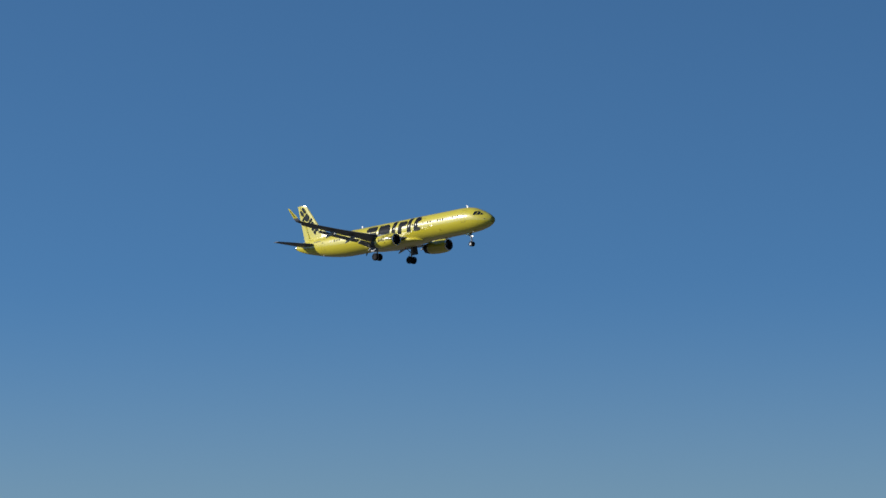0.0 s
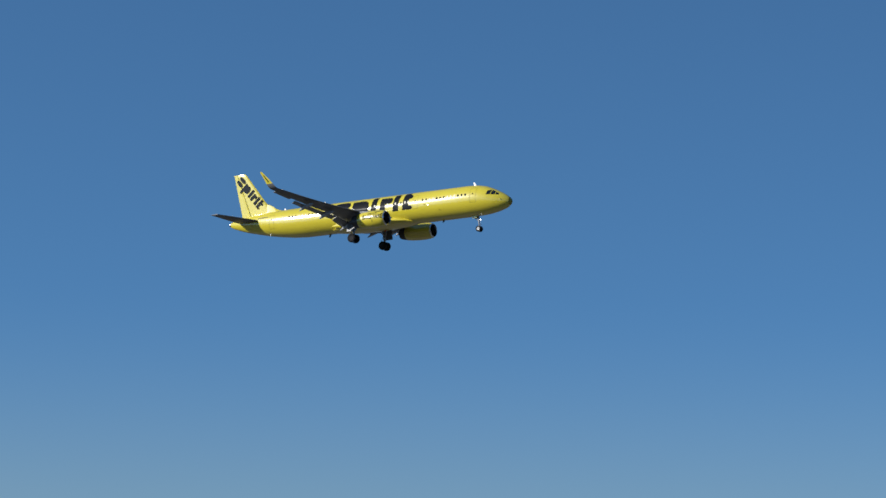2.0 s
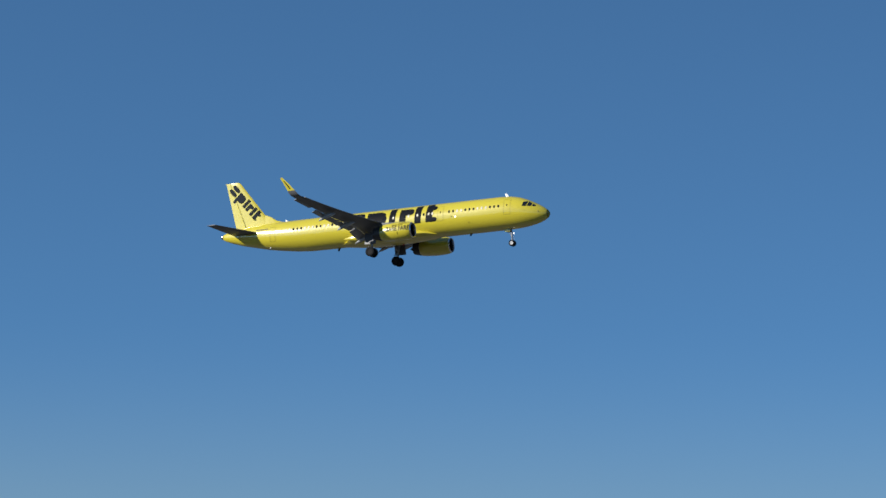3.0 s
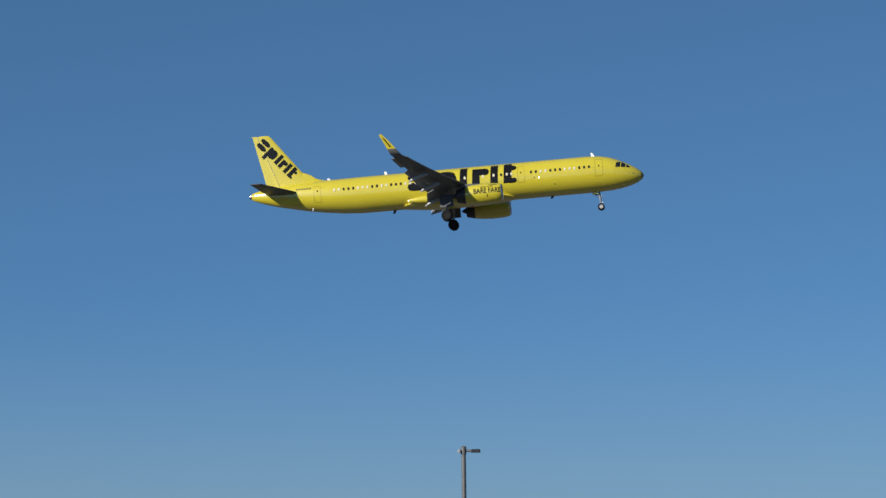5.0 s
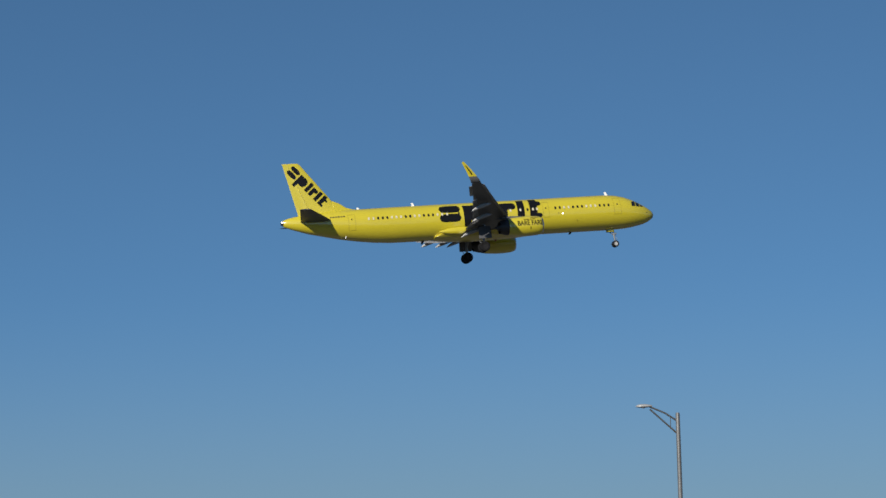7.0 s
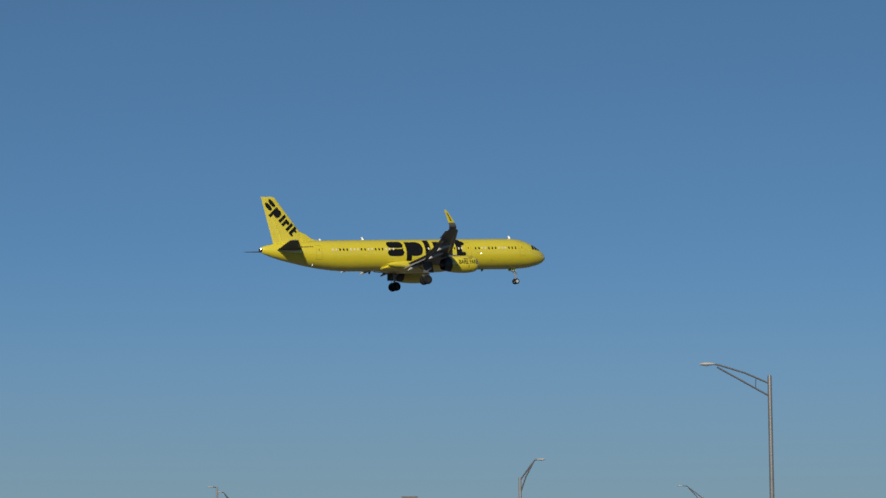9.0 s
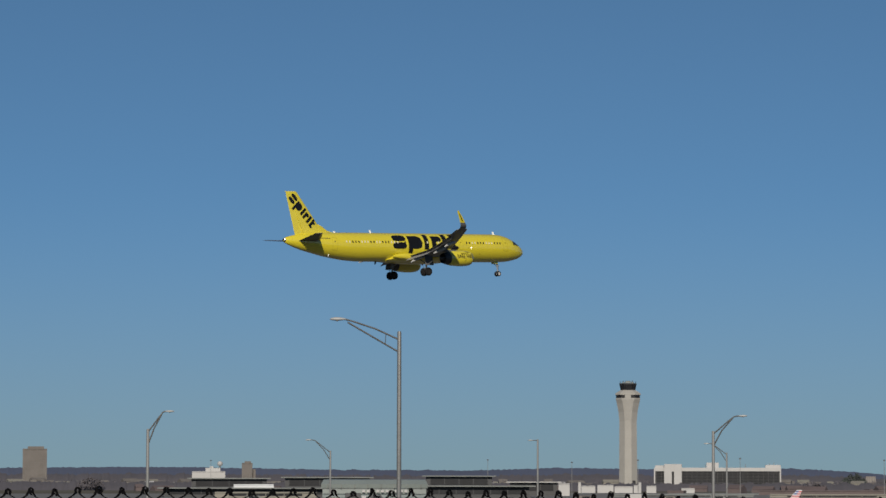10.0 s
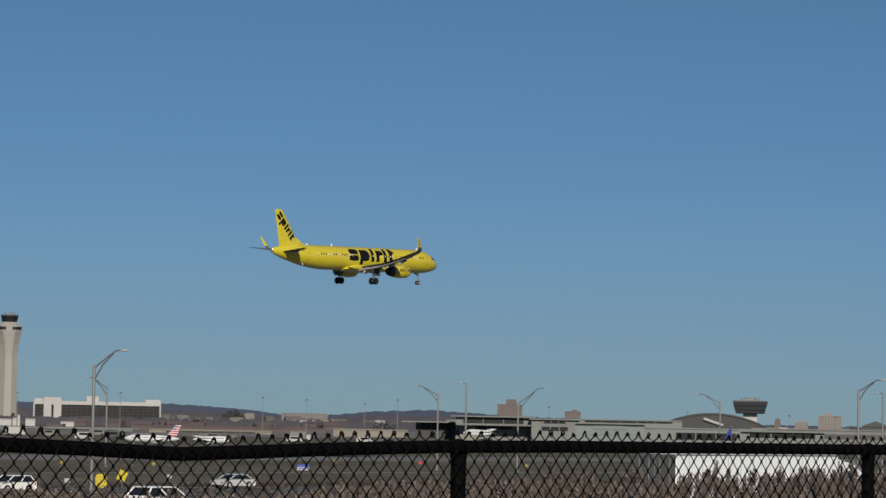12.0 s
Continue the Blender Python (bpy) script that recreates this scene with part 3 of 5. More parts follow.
    fin_mark(5.15, 5.55, 0.26, 0.56, off=0.04, round_=True)
    fin_mark(5.15, 5.50, -0.50, -0.22, off=0.04, round_=True)
    # registration, as a bar
    part("registration_bar", merge(*[skin(-39.15 + 0.3 * k, -38.93 + 0.3 * k, 1.0, 1.15, 1, 1, 0.02) for k in range(6)]), REG_OLIVE, body, "dark olive registration bars")

    # cabin windows, some with the blinds drawn
    def window(x, shut):
        rx, rz, zc = 0.115, 0.165, 0.60
        vs = [on_hull(x, zc, 0.03)]
        for k in range(12):
            a = 2 * math.pi * k / 12
            c, s_ = math.cos(a), math.sin(a)
            vs.append(on_hull(x + rx * math.copysign(abs(c) ** 0.6, c), zc + rz * math.copysign(abs(s_) ** 0.6, s_), 0.028))
        fs = [(0, k + 1, (k + 1) % 12 + 1) for k in range(12)]
        part("cabin_window", (vs, fs), SHADE_WHITE if shut else GLASS_DARK, body, "window with its blind drawn" if shut else "dark window")
    for k, ch in enumerate("ddssdddsssddd"):
        window(-12.48 + 0.5417 * k, ch == "s")
    for k, ch in enumerate("ssdddsssddssdddss"):
        window(-34.75 + 0.5405 * k, ch == "s")
    for x, ch in ((-25.5, "s"), (-24.1, "d"), (-21.3, "d"), (-19.95, "s"), (-18.4, "d"), (-17.9, "s"), (-16.7, "s"), (-15.85, "d"), (-15.2, "s"), (-14.7, "s")):
        window(x, ch == "s")
    # doors drawn by their seams
    for x0, x1, z0, z1 in ((-5.33, -4.45, -0.52, 1.45), (-14.0, -13.25, -0.45, 1.40), (-37.1, -36.3, -0.62, 1.25)):
        t = 0.035
        door = part("door", merge(skin(x0, x0 + t, z0, z1, 1, 8, 0.012), skin(x1 - t, x1, z0, z1, 1, 8, 0.012), skin(x0, x1, z0, z0 + t, 3, 1, 0.012), skin(x0, x1, z1 - t, z1, 3, 1, 0.012)), SEAM, body, "yellow cabin door outline")
        part("door_window", skin((x0 + x1) / 2 - 0.06, (x0 + x1) / 2 + 0.06, 0.55, 0.75, 2, 2, 0.02), GLASS_DARK, door)
    # flight deck windows, both sides
    for s in (-1, 1):
        for quad in (((-3.05, 0.36), (-2.55, 0.36), (-2.45, 1.02), (-2.95, 0.92)), ((-2.45, 0.34), (-1.98, 0.30), (-1.92, 0.72), (-2.35, 0.98)), ((-1.88, 0.30), (-1.45, 0.26), (-1.50, 0.42), (-1.82, 0.66))):
            vs = []
            for i in range(4):
                for j in range(4):
                    u, v = i / 3, j / 3
                    lo = Vector(quad[0]).lerp(Vector(quad[1]), u)
                    hi = Vector(quad[3]).lerp(Vector(quad[2]), u)
                    x, z = lo.lerp(hi, v)
                    p = on_hull(x, z, 0.02)
                    vs.append((p.x, s * -p.y, p.z))
            fs = [(i * 4 + j, i * 4 + j + 1, i * 4 + j + 5, i * 4 + j + 4) for i in range(3) for j in range(3)]
            part("flight_deck_window", (vs, fs), GLASS_DARK, body, "dark cockpit pane")
    # blade aerials
    for x, z, h, d in ((-5.5, 2.05, 0.42, 1), (-28.9, 2.05, 0.42, 1), (-35.4, 1.98, 0.30, 1), (-10.35, -2.05, 0.30, -1), (-28.2, -2.06, 0.42, -1)):
        rings = [[(x + 0.16 - 0.22 * q * 1.0, -0.025, z + d * h * q - d * 0.03), (x + 0.20 - 0.24 * q, 0, z + d * h * q - d * 0.03), (x + 0.16 - 0.22 * q, 0.025, z + d * h * q - d * 0.03), (x - 0.18 - 0.10 * q, 0, z + d * h * q - d * 0.03)] for q in (0, 0.6, 1)]
        part("blade_aerial", loft(rings), AERIAL_WHITE if d > 0 else DUCT, body, "white blade aerial" if d > 0 else "dark blade aerial")
    part("drain_mast", tube([(-37.3, -0.8, -1.05), (-37.45, -0.82, -1.4)], [0.07, 0.04], 8), AERIAL_WHITE, body)
    part("beacon", lathe([(-0.18, 0.01), (-0.12, 0.10), (0.0, 0.12)], (-19.5, 0, -2.42), "z", 12), BEACON, body, "red belly beacon")
    part("ice_lamp", lathe([(0, 0.075), (-0.03, 0.01)], (-11.65, -1.98, -0.1), "y", 12), LAMP_WHITE, body, "small white lamp")
    for x, z in ((-1.2, -0.35), (-10.0, -0.9), (-12.2, 0.0)):
        part("probe", tube([on_hull(x, z, 0.0), on_hull(x, z, 0.1)], 0.05, 8), SEAM, body)
    build_gear(ship)
    return ship


airliner = build_airliner()


# ---- the ground ----
def spot(az, r, z=0.0):
    """A place by its bearing from the eye (degrees clockwise from +y) and its distance."""
    return Vector((r * math.sin(radians(az)), r * math.cos(radians(az)), z))


def facing(az, r, z=0.0):
    """A pose at that place: x to the right as the eye sees it, y away from the eye."""
    return Matrix.Translation(spot(az, r, z)) @ Matrix.Rotation(radians(-az), 4, "Z")


ground = part("ground", ([(-4900, -4900, 0), (4900, -4900, 0), (4900, 4900, 0), (-4900, 4900, 0)], [(0, 1, 2, 3)]), GRASS)
tagged(ground, "flat winter grass airfield ground", "ground", kind="structure")


def strip(name, x0, x1, y0, y1, z, mat, label, category="road", thick=0.05):
    ob = part(name, box(x0, x1, y0, y1, z - thick, z), mat, smooth=False)
    return tagged(ob, label, category, kind="structure")


NEAR_ROAD = 1.28      # the nearer carriageway and the reed bed lie on a low embankment
strip("embankment", -900, 1400, 44, 126, NEAR_ROAD - 0.03, SOIL, "low brown earth embankment under the highway", "embankment", 1.25)
strip("road", -900, 1400, 84, 125.9, NEAR_ROAD, ASPHALT, "grey asphalt highway carriageway", thick=0.029)
strip("road", -900, 1400, 178, 208, 0.03, ASPHALT, "grey asphalt highway carriageway, far side")
strip("taxiway", -400, 2600, 345, 385, 0.03, APRON, "pale concrete taxiway across the grass", "taxiway")
strip("service_road", -200, 1500, 262, 265.5, 0.02, APRON, "narrow pale service road across the grass", "road")
strip("service_road", -200, 1800, 520, 526, 0.02, APRON, "narrow pale service road across the grass", "road")
strip("apron", -300, 3600, 820, 1500, 0.03, APRON, "pale concrete airport apron", "apron")
for y in (87.5, 95.5, 103.5, 120, 180, 187.5, 197, 206):
    zl = NEAR_ROAD + 0.004 if y < 130 else 0.034
    lines = []
    if y in (87.5, 120, 180, 206):
        lines.append(box(-300, 900, y - 0.08, y + 0.08, zl, zl + 0.004))
    else:
        for k in range(70):
            lines.append(box(-150 + 12 * k, -147 + 12 * k, y - 0.07, y + 0.07, zl, zl + 0.004))
    tagged(part("road_line", merge(*lines), PAINT_LINE, smooth=False), "white painted lane line on asphalt", "road marking", kind="structure")

# the raised deck on which the camera stands
DECK = EYE - 1.78
tagged(part("deck", box(-14, 22, -12, 7.6, 0.0, DECK, 0.05), CONCRETE_GREY, smooth=False), "grey concrete viewing deck behind the fence", "deck", kind="structure")


# ---- wooded ridge and far woods ----
def ridge(name, r, az0, az1, tops, base, seed, rough, mat, label, depth=60.0, step=0.05):
    rnd = random.Random(seed)
    n = int((az1 - az0) / step)
    xs = [a for a, _ in tops]
    ys = [h for _, h in tops]
    front, crest, back = [], [], []
    for k in range(n + 1):
        az = az0 + (az1 - az0) * k / n
        h = float(np.interp(az, xs, ys)) * r / 5377.0 + EYE
        h += rough * (noise.noise((az * 5.0, seed, 0)) + 0.6 * noise.noise((az * 19.0, seed, 3)) + 0.5 * rnd.uniform(-1, 1) * 0.6)
        front.append(spot(az, r, base))
        crest.append(spot(az, r + depth * 0.35, max(h, base + 0.5)))
        back.append(spot(az, r + depth, base))
    m = n + 1
    vs = front + crest + back
    fs = []
    for k in range(n):
        fs += [(k, k + 1, m + k + 1, m + k), (m + k, m + k + 1, 2 * m + k + 1, 2 * m + k)]
    ob = part(name, (vs, fs), mat)
    return tagged(ob, label, "woods", kind="stuff")


HILL_TOPS = [(-60, 20), (20, 22), (29.5, 23), (33.5, 27), (35, 27), (37.6, 23), (40.3, 22), (42, 27), (44.2, 24), (46.3, 26.5), (47.2, 22), (47.9, 17), (48.4, 10), (49.0, 8), (50, 19), (51.2, 24), (52.5, 17), (55, 9), (60, 8), (75, 10)]
ridge("ridge", 4300, -60, 75, HILL_TOPS, 0.0, 3, 1.4, HILL, "wooded ridge on the horizon, coloured blue-grey for haze", 300, 0.03)
LOW_TOPS = [(-60, 3), (29, 5), (36, 4), (43, 3), (46, 4), (48, 3), (52, 4), (60, 3), (75, 3)]
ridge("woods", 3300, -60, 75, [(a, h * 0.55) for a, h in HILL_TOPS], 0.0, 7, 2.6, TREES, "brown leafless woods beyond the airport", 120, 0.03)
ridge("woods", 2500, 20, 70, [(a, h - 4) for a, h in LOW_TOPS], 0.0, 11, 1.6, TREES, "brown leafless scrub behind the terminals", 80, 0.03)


# ---- the fence in front of the camera ----
FENCE_Y = 7.2
RAIL = [(-8.0, -0.075), (0.1, -0.075), (3.2, -0.078), (5.14, -0.077), (5.77, -0.080), (6.22, -0.086), (6.70, -0.093), (7.13, -0.105), (7.39, -0.115), (7.59, -0.121),
        (7.77, -0.117), (7.96, -0.112), (8.42, -0.099), (9.01, -0.088), (9.81, -0.083), (11.04, -0.083), (11.98, -0.083), (15.2, -0.083), (21, -0.083)]


def rail_z(x):
    return EYE + float(np.interp(x, [a for a, _ in RAIL], [b for _, b in RAIL]))


def build_fence():
    fence = empty("chain_link_fence", Matrix.Translation((0, FENCE_Y, DECK)))
    tagged(fence, "black vinyl-coated chain-link fence with a bent top rail", "fence")
    xs = sorted(set([-8 + 0.25 * k for k in range(117)] + [a for a, _ in RAIL]))
    part("top_rail", tube([(x, 0, rail_z(x) - DECK) for x in xs], 0.0245, 12), FENCE_BLACK, fence, "bent black top rail")
    for k in range(-5, 5):
        x = 9.16 + 3.05 * k + (0.17 if k < 0 else 0.0)
        top = rail_z(x) - DECK
        post = part("post", tube([(x, 0.03, 0), (x, 0.03, top - 0.02), (x, 0.03, top + 0.012)], [0.030, 0.030, 0.024], 14), FENCE_BLACK, fence, "black fence post")
        part("cap", lathe([(-0.05, 0.031), (0.0, 0.036), (0.02, 0.03), (0.03, 0.01)], (x, 0.03, top), "z", 14, True), FENCE_BLACK, post)
    # sleeve clamp on the rail
    x = 5.90
    part("rail_clamp", merge(box(x - 0.05, x + 0.05, -0.032, -0.020, rail_z(x) - DECK - 0.045, rail_z(x) - DECK + 0.012, 0.004), box(x - 0.012, x + 0.028, -0.03, 0.02, rail_z(x) - DECK - 0.07, rail_z(x) - DECK - 0.04, 0.003)), CLAMP_MAT, fence, "dull metal rail clamp")
    # woven wires: each one zigzags downward and hooks its neighbours
    rnd = random.Random(5)
    px, pz = 0.075, 0.039
    verts, faces = [], []
    def wire(pts, k_=1.0):
        n0, rw = len(verts), 0.0031 * k_
        for (x, y, z) in pts:
            verts.extend([(x - rw * 1.1, y, z), (x + rw * 0.55, y + rw, z + rw * 0.3), (x + rw * 0.55, y - rw, z - rw * 0.3)])
        for i in range(len(pts) - 1):
            a = n0 + 3 * i
            for j in range(3):
                k = (j + 1) % 3
                faces.append((a + j, a + k, a + 3 + k, a + 3 + j))
    n = int(27.5 / (px / 2))
    for w in range(n):
        x0 = -7 + w * px / 2
        if x0 > 20.5:
            break
        lean = rnd.uniform(-0.003, 0.003)
        z0 = rail_z(x0) - DECK + 0.0215
        sag = rail_z(x0) - EYE + 0.083
        pts = []
        for i in range(42):
            z = z0 - pz * i - sag * min(1.0, i / 16)
            if z < 0.02:
                break
            side = (1 if i % 2 else -1) * (-1 if w % 2 else 1)
            for dz in (0.0055, -0.0055):
                pts.append((x0 + side * px / 4 * 1.02, -0.030 + 0.003 * side, z + dz))
        wire(pts)
        # the two ends meet in a knuckle over the rail
        peak = (x0 + px / 4 if w % 2 == 0 else x0 - px / 4) + lean
        top = z0 + pz * rnd.uniform(0.75, 1.12)
        s = 1 if w % 2 == 0 else -1
        hook = [pts[0], (peak - s * px * 0.17, -0.030, z0 + (top - z0) * 0.50)]
        rk, turn_ = rnd.uniform(0.005, 0.0085), rnd.uniform(-25, 25)
        for k in range(6):
            q = radians(205 + turn_ - 52 * k)
            hook.append((peak + s * rk * math.cos(q), -0.030 - 0.004 * k / 5, top - rk + rk * 1.25 * math.sin(q)))
        wire(hook, 1.2)
    mesh = part("wire_mesh", (verts, faces), FENCE_BLACK, fence, "black diamond wire mesh", smooth=False)
    mesh["kind"] = "stuff"
    return fence


build_fence()


# ---- street lamps ----
def street_lamp(az, pole_slope, az_tip, tip_slope, tip_height=12.2, style="truss", label="", thick=1.0):
    """A lamp whose head hangs at tip_height; slopes are heights over the eye per metre of distance."""
    r = (tip_height - EYE) / tip_slope
    ztop = EYE + pole_slope * r
    reach = r * math.tan(radians(az_tip - az))
    s = 1 if reach > 0 else -1
    reach -= s * min(0.22, abs(reach) * 0.3)
    hs = 0.58 if r < 150 else 0.8
    mat = GALV if r < 200 else GALV_FAR
    lamp = empty("street_lamp", facing(az, r))
    tagged(lamp, label or "grey steel street lamp with a truss arm", "street lamp", "highway street lamps")
    rb = (0.092 if r < 150 else 0.15) * thick
    part("pole", tube([(0, 0, 0), (0, 0, 0.25), (0, 0, ztop * 0.5), (0, 0, ztop - 0.05), (0, 0, ztop)], [rb * 1.15, rb, rb * 0.88, rb * 0.74, rb * 0.6], 16), mat, lamp, "tapered steel pole")
    part("base_plate", merge(box(-0.25, 0.25, -0.25, 0.25, 0, 0.05, 0.01), box(-0.45, 0.45, -0.45, 0.45, -0.02, 0.03, 0.01)), mat, lamp)
    zt = tip_height
    if style == "truss":
        low = min(1.25, max(0.7, abs(reach) * 0.28))
        knee = Vector((reach * 0.80, 0, zt - 0.05))
        ra = 0.028 if r < 200 else 0.06
        up0, lo0 = Vector((0, 0, ztop - 0.28)), Vector((0, 0, ztop - low))
        lo1 = Vector((reach * 0.86, 0, zt - 0.10))
        part("upper_arm", tube([up0, up0.lerp(knee, 0.5) + Vector((0, 0, 0.05)), knee, (reach * 0.90, 0, zt), (reach, 0, zt)], ra, 8), GALV_DARK, lamp)
        part("lower_arm", tube([lo0, lo0.lerp(lo1, 0.5), lo1], ra, 8), GALV_DARK, lamp)
        part("tie_rod", tube([up0.lerp(knee, 0.28) + Vector((0, 0, 0.03)), lo0.lerp(lo1, 0.27)], ra * 0.5, 6), GALV_DARK, lamp)
    elif style == "raised":
        ra = 0.035 if r < 200 else 0.055
        low = 1.0
        part("upper_arm", tube([(0, 0, ztop - 0.25), (reach * 0.5, 0, ztop + (zt - ztop) * 0.62), (reach * 0.72, 0, zt - 0.06), (reach * 0.82, 0, zt), (reach, 0, zt)], ra, 8), GALV_DARK, lamp)
        part("lower_arm", tube([(0, 0, ztop - 0.25 - low), (reach * 0.3, 0, ztop + (zt - ztop) * 0.2 - 0.2), (reach * 0.66, 0, zt - 0.22)], ra, 8), GALV_DARK, lamp)
    else:
        part("upper_arm", tube([(0, 0, ztop - 0.12), (reach * 0.4, 0, zt), (reach, 0, zt)], 0.05, 8), GALV_DARK, lamp)
    hx = reach
    rings = []
    for q, w, h in ((-0.34, 0.05, 0.04), (-0.25, 0.13, 0.08), (-0.05, 0.19, 0.12), (0.2, 0.20, 0.13), (0.38, 0.14, 0.09), (0.46, 0.03, 0.03)):
        rings.append([(hx + s * q * 1.15 * hs, w * hs * math.cos(a), zt + h * hs * math.sin(a) * (1.0 if math.sin(a) > 0 else 0.6)) for a in (2 * math.pi * k / 14 for k in range(14))])
    head = part("head", loft(rings), LAMP_HEAD, lamp, "pale cobra lamp head")
    part("lens", lathe([(-0.12 * hs, 0.01), (-0.10 * hs, 0.08 * hs), (-0.06 * hs, 0.12 * hs), (-0.04 * hs, 0.12 * hs)], (hx + s * 0.07, 0, zt), "z", 14), LENS_MAT, head)
    return lamp


LAMPS = [(18.43, .0525, 17.70, .0549, "truss"), (38.95, .04965, 37.69, .05356, "truss"), (34.24, .01733, 34.68, .02306, "raised"), (37.66, .0104, 37.22, .01387, "raised"),
         (41.56, .0142, 41.40, .01386, "short"), (44.85, .0170, 45.44, .02187, "raised"), (45.10, .0099, 44.70, .01287, "raised"), (52.82, .0075, 53.36, .01214, "raised"),
         (51.84, .0133, 51.70, .0133, "short"), (51.31, .0098, 50.86, .0122, "raised"), (59.18, .0136, 59.66, .0168, "raised"), (59.63, .0126, 59.50, .0126, "short"),
         (56.61, .0089, 56.14, .0113, "raised"), (28.55, .0152, 28.40, .0152, "short"), (28.86, .0102, 28.57, .0135, "raised")]
NAMES = {"truss": "grey steel street lamp with a long truss arm", "raised": "grey steel street lamp with a rising arm", "short": "slim grey lamp post with a short arm"}
for az, ps_, at_, ts_, style in LAMPS:
    street_lamp(az, ps_, at_, ts_, style=style, label=NAMES[style])


def twin_lamp():
    r = 5.4 / 0.0481
    lamp = empty("street_lamp", facing(-5.80, r))
    tagged(lamp, "grey steel lamp post with two small floodlight heads", "street lamp", "highway street lamps")
    z = EYE + 0.0481 * r
    part("pole", tube([(0, 0, 0), (0, 0, z * 0.5), (0, 0, z - 0.1), (0, 0, z)], [0.12, 0.10, 0.082, 0.082], 16), GALV, lamp, "tapered steel pole")
    part("cap", lathe([(-0.26, 0.10), (0.02, 0.10), (0.05, 0.07), (0.06, 0.01)], (0, 0, z), "z", 16), GALV, lamp)
    for s, ln in ((1, 0.62), (-1, 0.22)):
        arm = part("arm", tube([(0, 0, z - 0.12), (s * ln * 0.8, 0, z - 0.12)], 0.05, 8), GALV_FAR, lamp)
        part("head", box(min(s * ln * 0.45, s * ln), max(s * ln * 0.45, s * ln), -0.16, 0.16, z - 0.19, z - 0.07, 0.03), DUCT if s > 0 else LAMP_HEAD, arm, "small flood lamp head")


twin_lamp()


# ---- the airport's control tower ----
def octagon(r, z, n=8, cut=0.0, turn=22.5):
    return [(r * math.cos(radians(turn + 360 * k / n)), r * math.sin(radians(turn + 360 * k / n)), z) for k in range(n)]


def build_tower():
    az, r = 43.257, 2820.0
    base = empty("control_tower", facing(az, r))
    tagged(base, "tall pale concrete airport control tower with a dark glass cab", "control tower")
    h = lambda px: EYE + px / 5377 * r
    def square(w, z, c):
        """A square with cut corners."""
        return [(w, -w + c, z), (w, w - c, z), (w - c, w, z), (-w + c, w, z), (-w, w - c, z), (-w, -w + c, z), (-w + c, -w, z), (w - c, -w, z)]
    part("shaft", loft([square(8.4, 0, 5.2), square(8.2, 30, 5.1), square(8.0, h(108), 5.0), square(8.8, h(125), 5.2), square(10.4, h(140), 5.6), square(11.2, h(147), 5.2), square(11.2, h(149), 5.2)]), CONCRETE, base, "flared pale concrete shaft with canted corners", smooth=False)
    part("rib", loft([[(-1.6, -8.9, 0), (1.6, -8.9, 0), (1.6, -7, 0), (-1.6, -7, 0)], [(-1.6, -8.6, h(110)), (1.6, -8.6, h(110)), (1.6, -7, h(110)), (-1.6, -7, h(110))],
                      [(-2.8, -11.6, h(147)), (2.8, -11.6, h(147)), (2.8, -8, h(147)), (-2.8, -8, h(147))], [(-2.8, -11.6, h(158)), (2.8, -11.6, h(158)), (2.8, -8, h(158)), (-2.8, -8, h(158))]]), CONCRETE, base, "raised concrete rib", smooth=False)
    part("window_band", loft([square(11.0, h(149.2), 4.6), square(11.0, h(154.5), 4.6)]), DARK_GLAZE, base, "dark window band", smooth=False)
    part("parapet", loft([square(11.7, h(154.5), 4.8), square(11.7, h(157), 4.8), square(9.0, h(160.5), 4), square(7.0, h(163), 3)]), CONCRETE, base, smooth=False)
    cab = part("cab", loft([octagon(7.3, h(163)), octagon(7.9, h(168)), octagon(8.6, h(173.5))]), DARK_GLAZE, base, "dark outward-leaning glass cab", smooth=False)
    part("cab_roof", loft([octagon(8.7, h(173.5)), octagon(8.8, h(174.6)), octagon(7.5, h(175.4))]), DARK_ROOF, cab, smooth=False)
    part("plant_box", merge(box(-2.6, 2.6, -3, 3, h(175), h(179.5), 0.5), box(-5.4, -2.8, -2.5, 2.5, h(175), h(177.8), 0.5), box(2.8, 5.4, -2.5, 2.5, h(175), h(177.8), 0.5)), GREY_ROOF, cab, "pale roof plant boxes")
    for x, t in ((-7.2, 178.5), (7.2, 178.5), (-4.2, 180), (4.2, 180.5)):
        part("roof_mast", tube([(x, 0, h(174.5)), (x, 0, h(t))], 0.28, 6), DUCT, cab)
    for k in range(6):
        x = -4.9 + 1.96 * k
        part("mullion", tube([(x * 1.0, -6.9, h(163)), (x * 1.2, -8.1, h(173.4))], 0.14, 5), DUCT, cab)
    part("door", box(4.0, 6.8, -9.0, -8.2, 0, 9), DARK_GLAZE, base, "dark service opening", smooth=False)


build_tower()


# ---- airport buildings ----
def up(px, r):
    """Height of what stands px/5377 over the eye's level at the distance r."""
    return EYE + px / 5377.0 * r


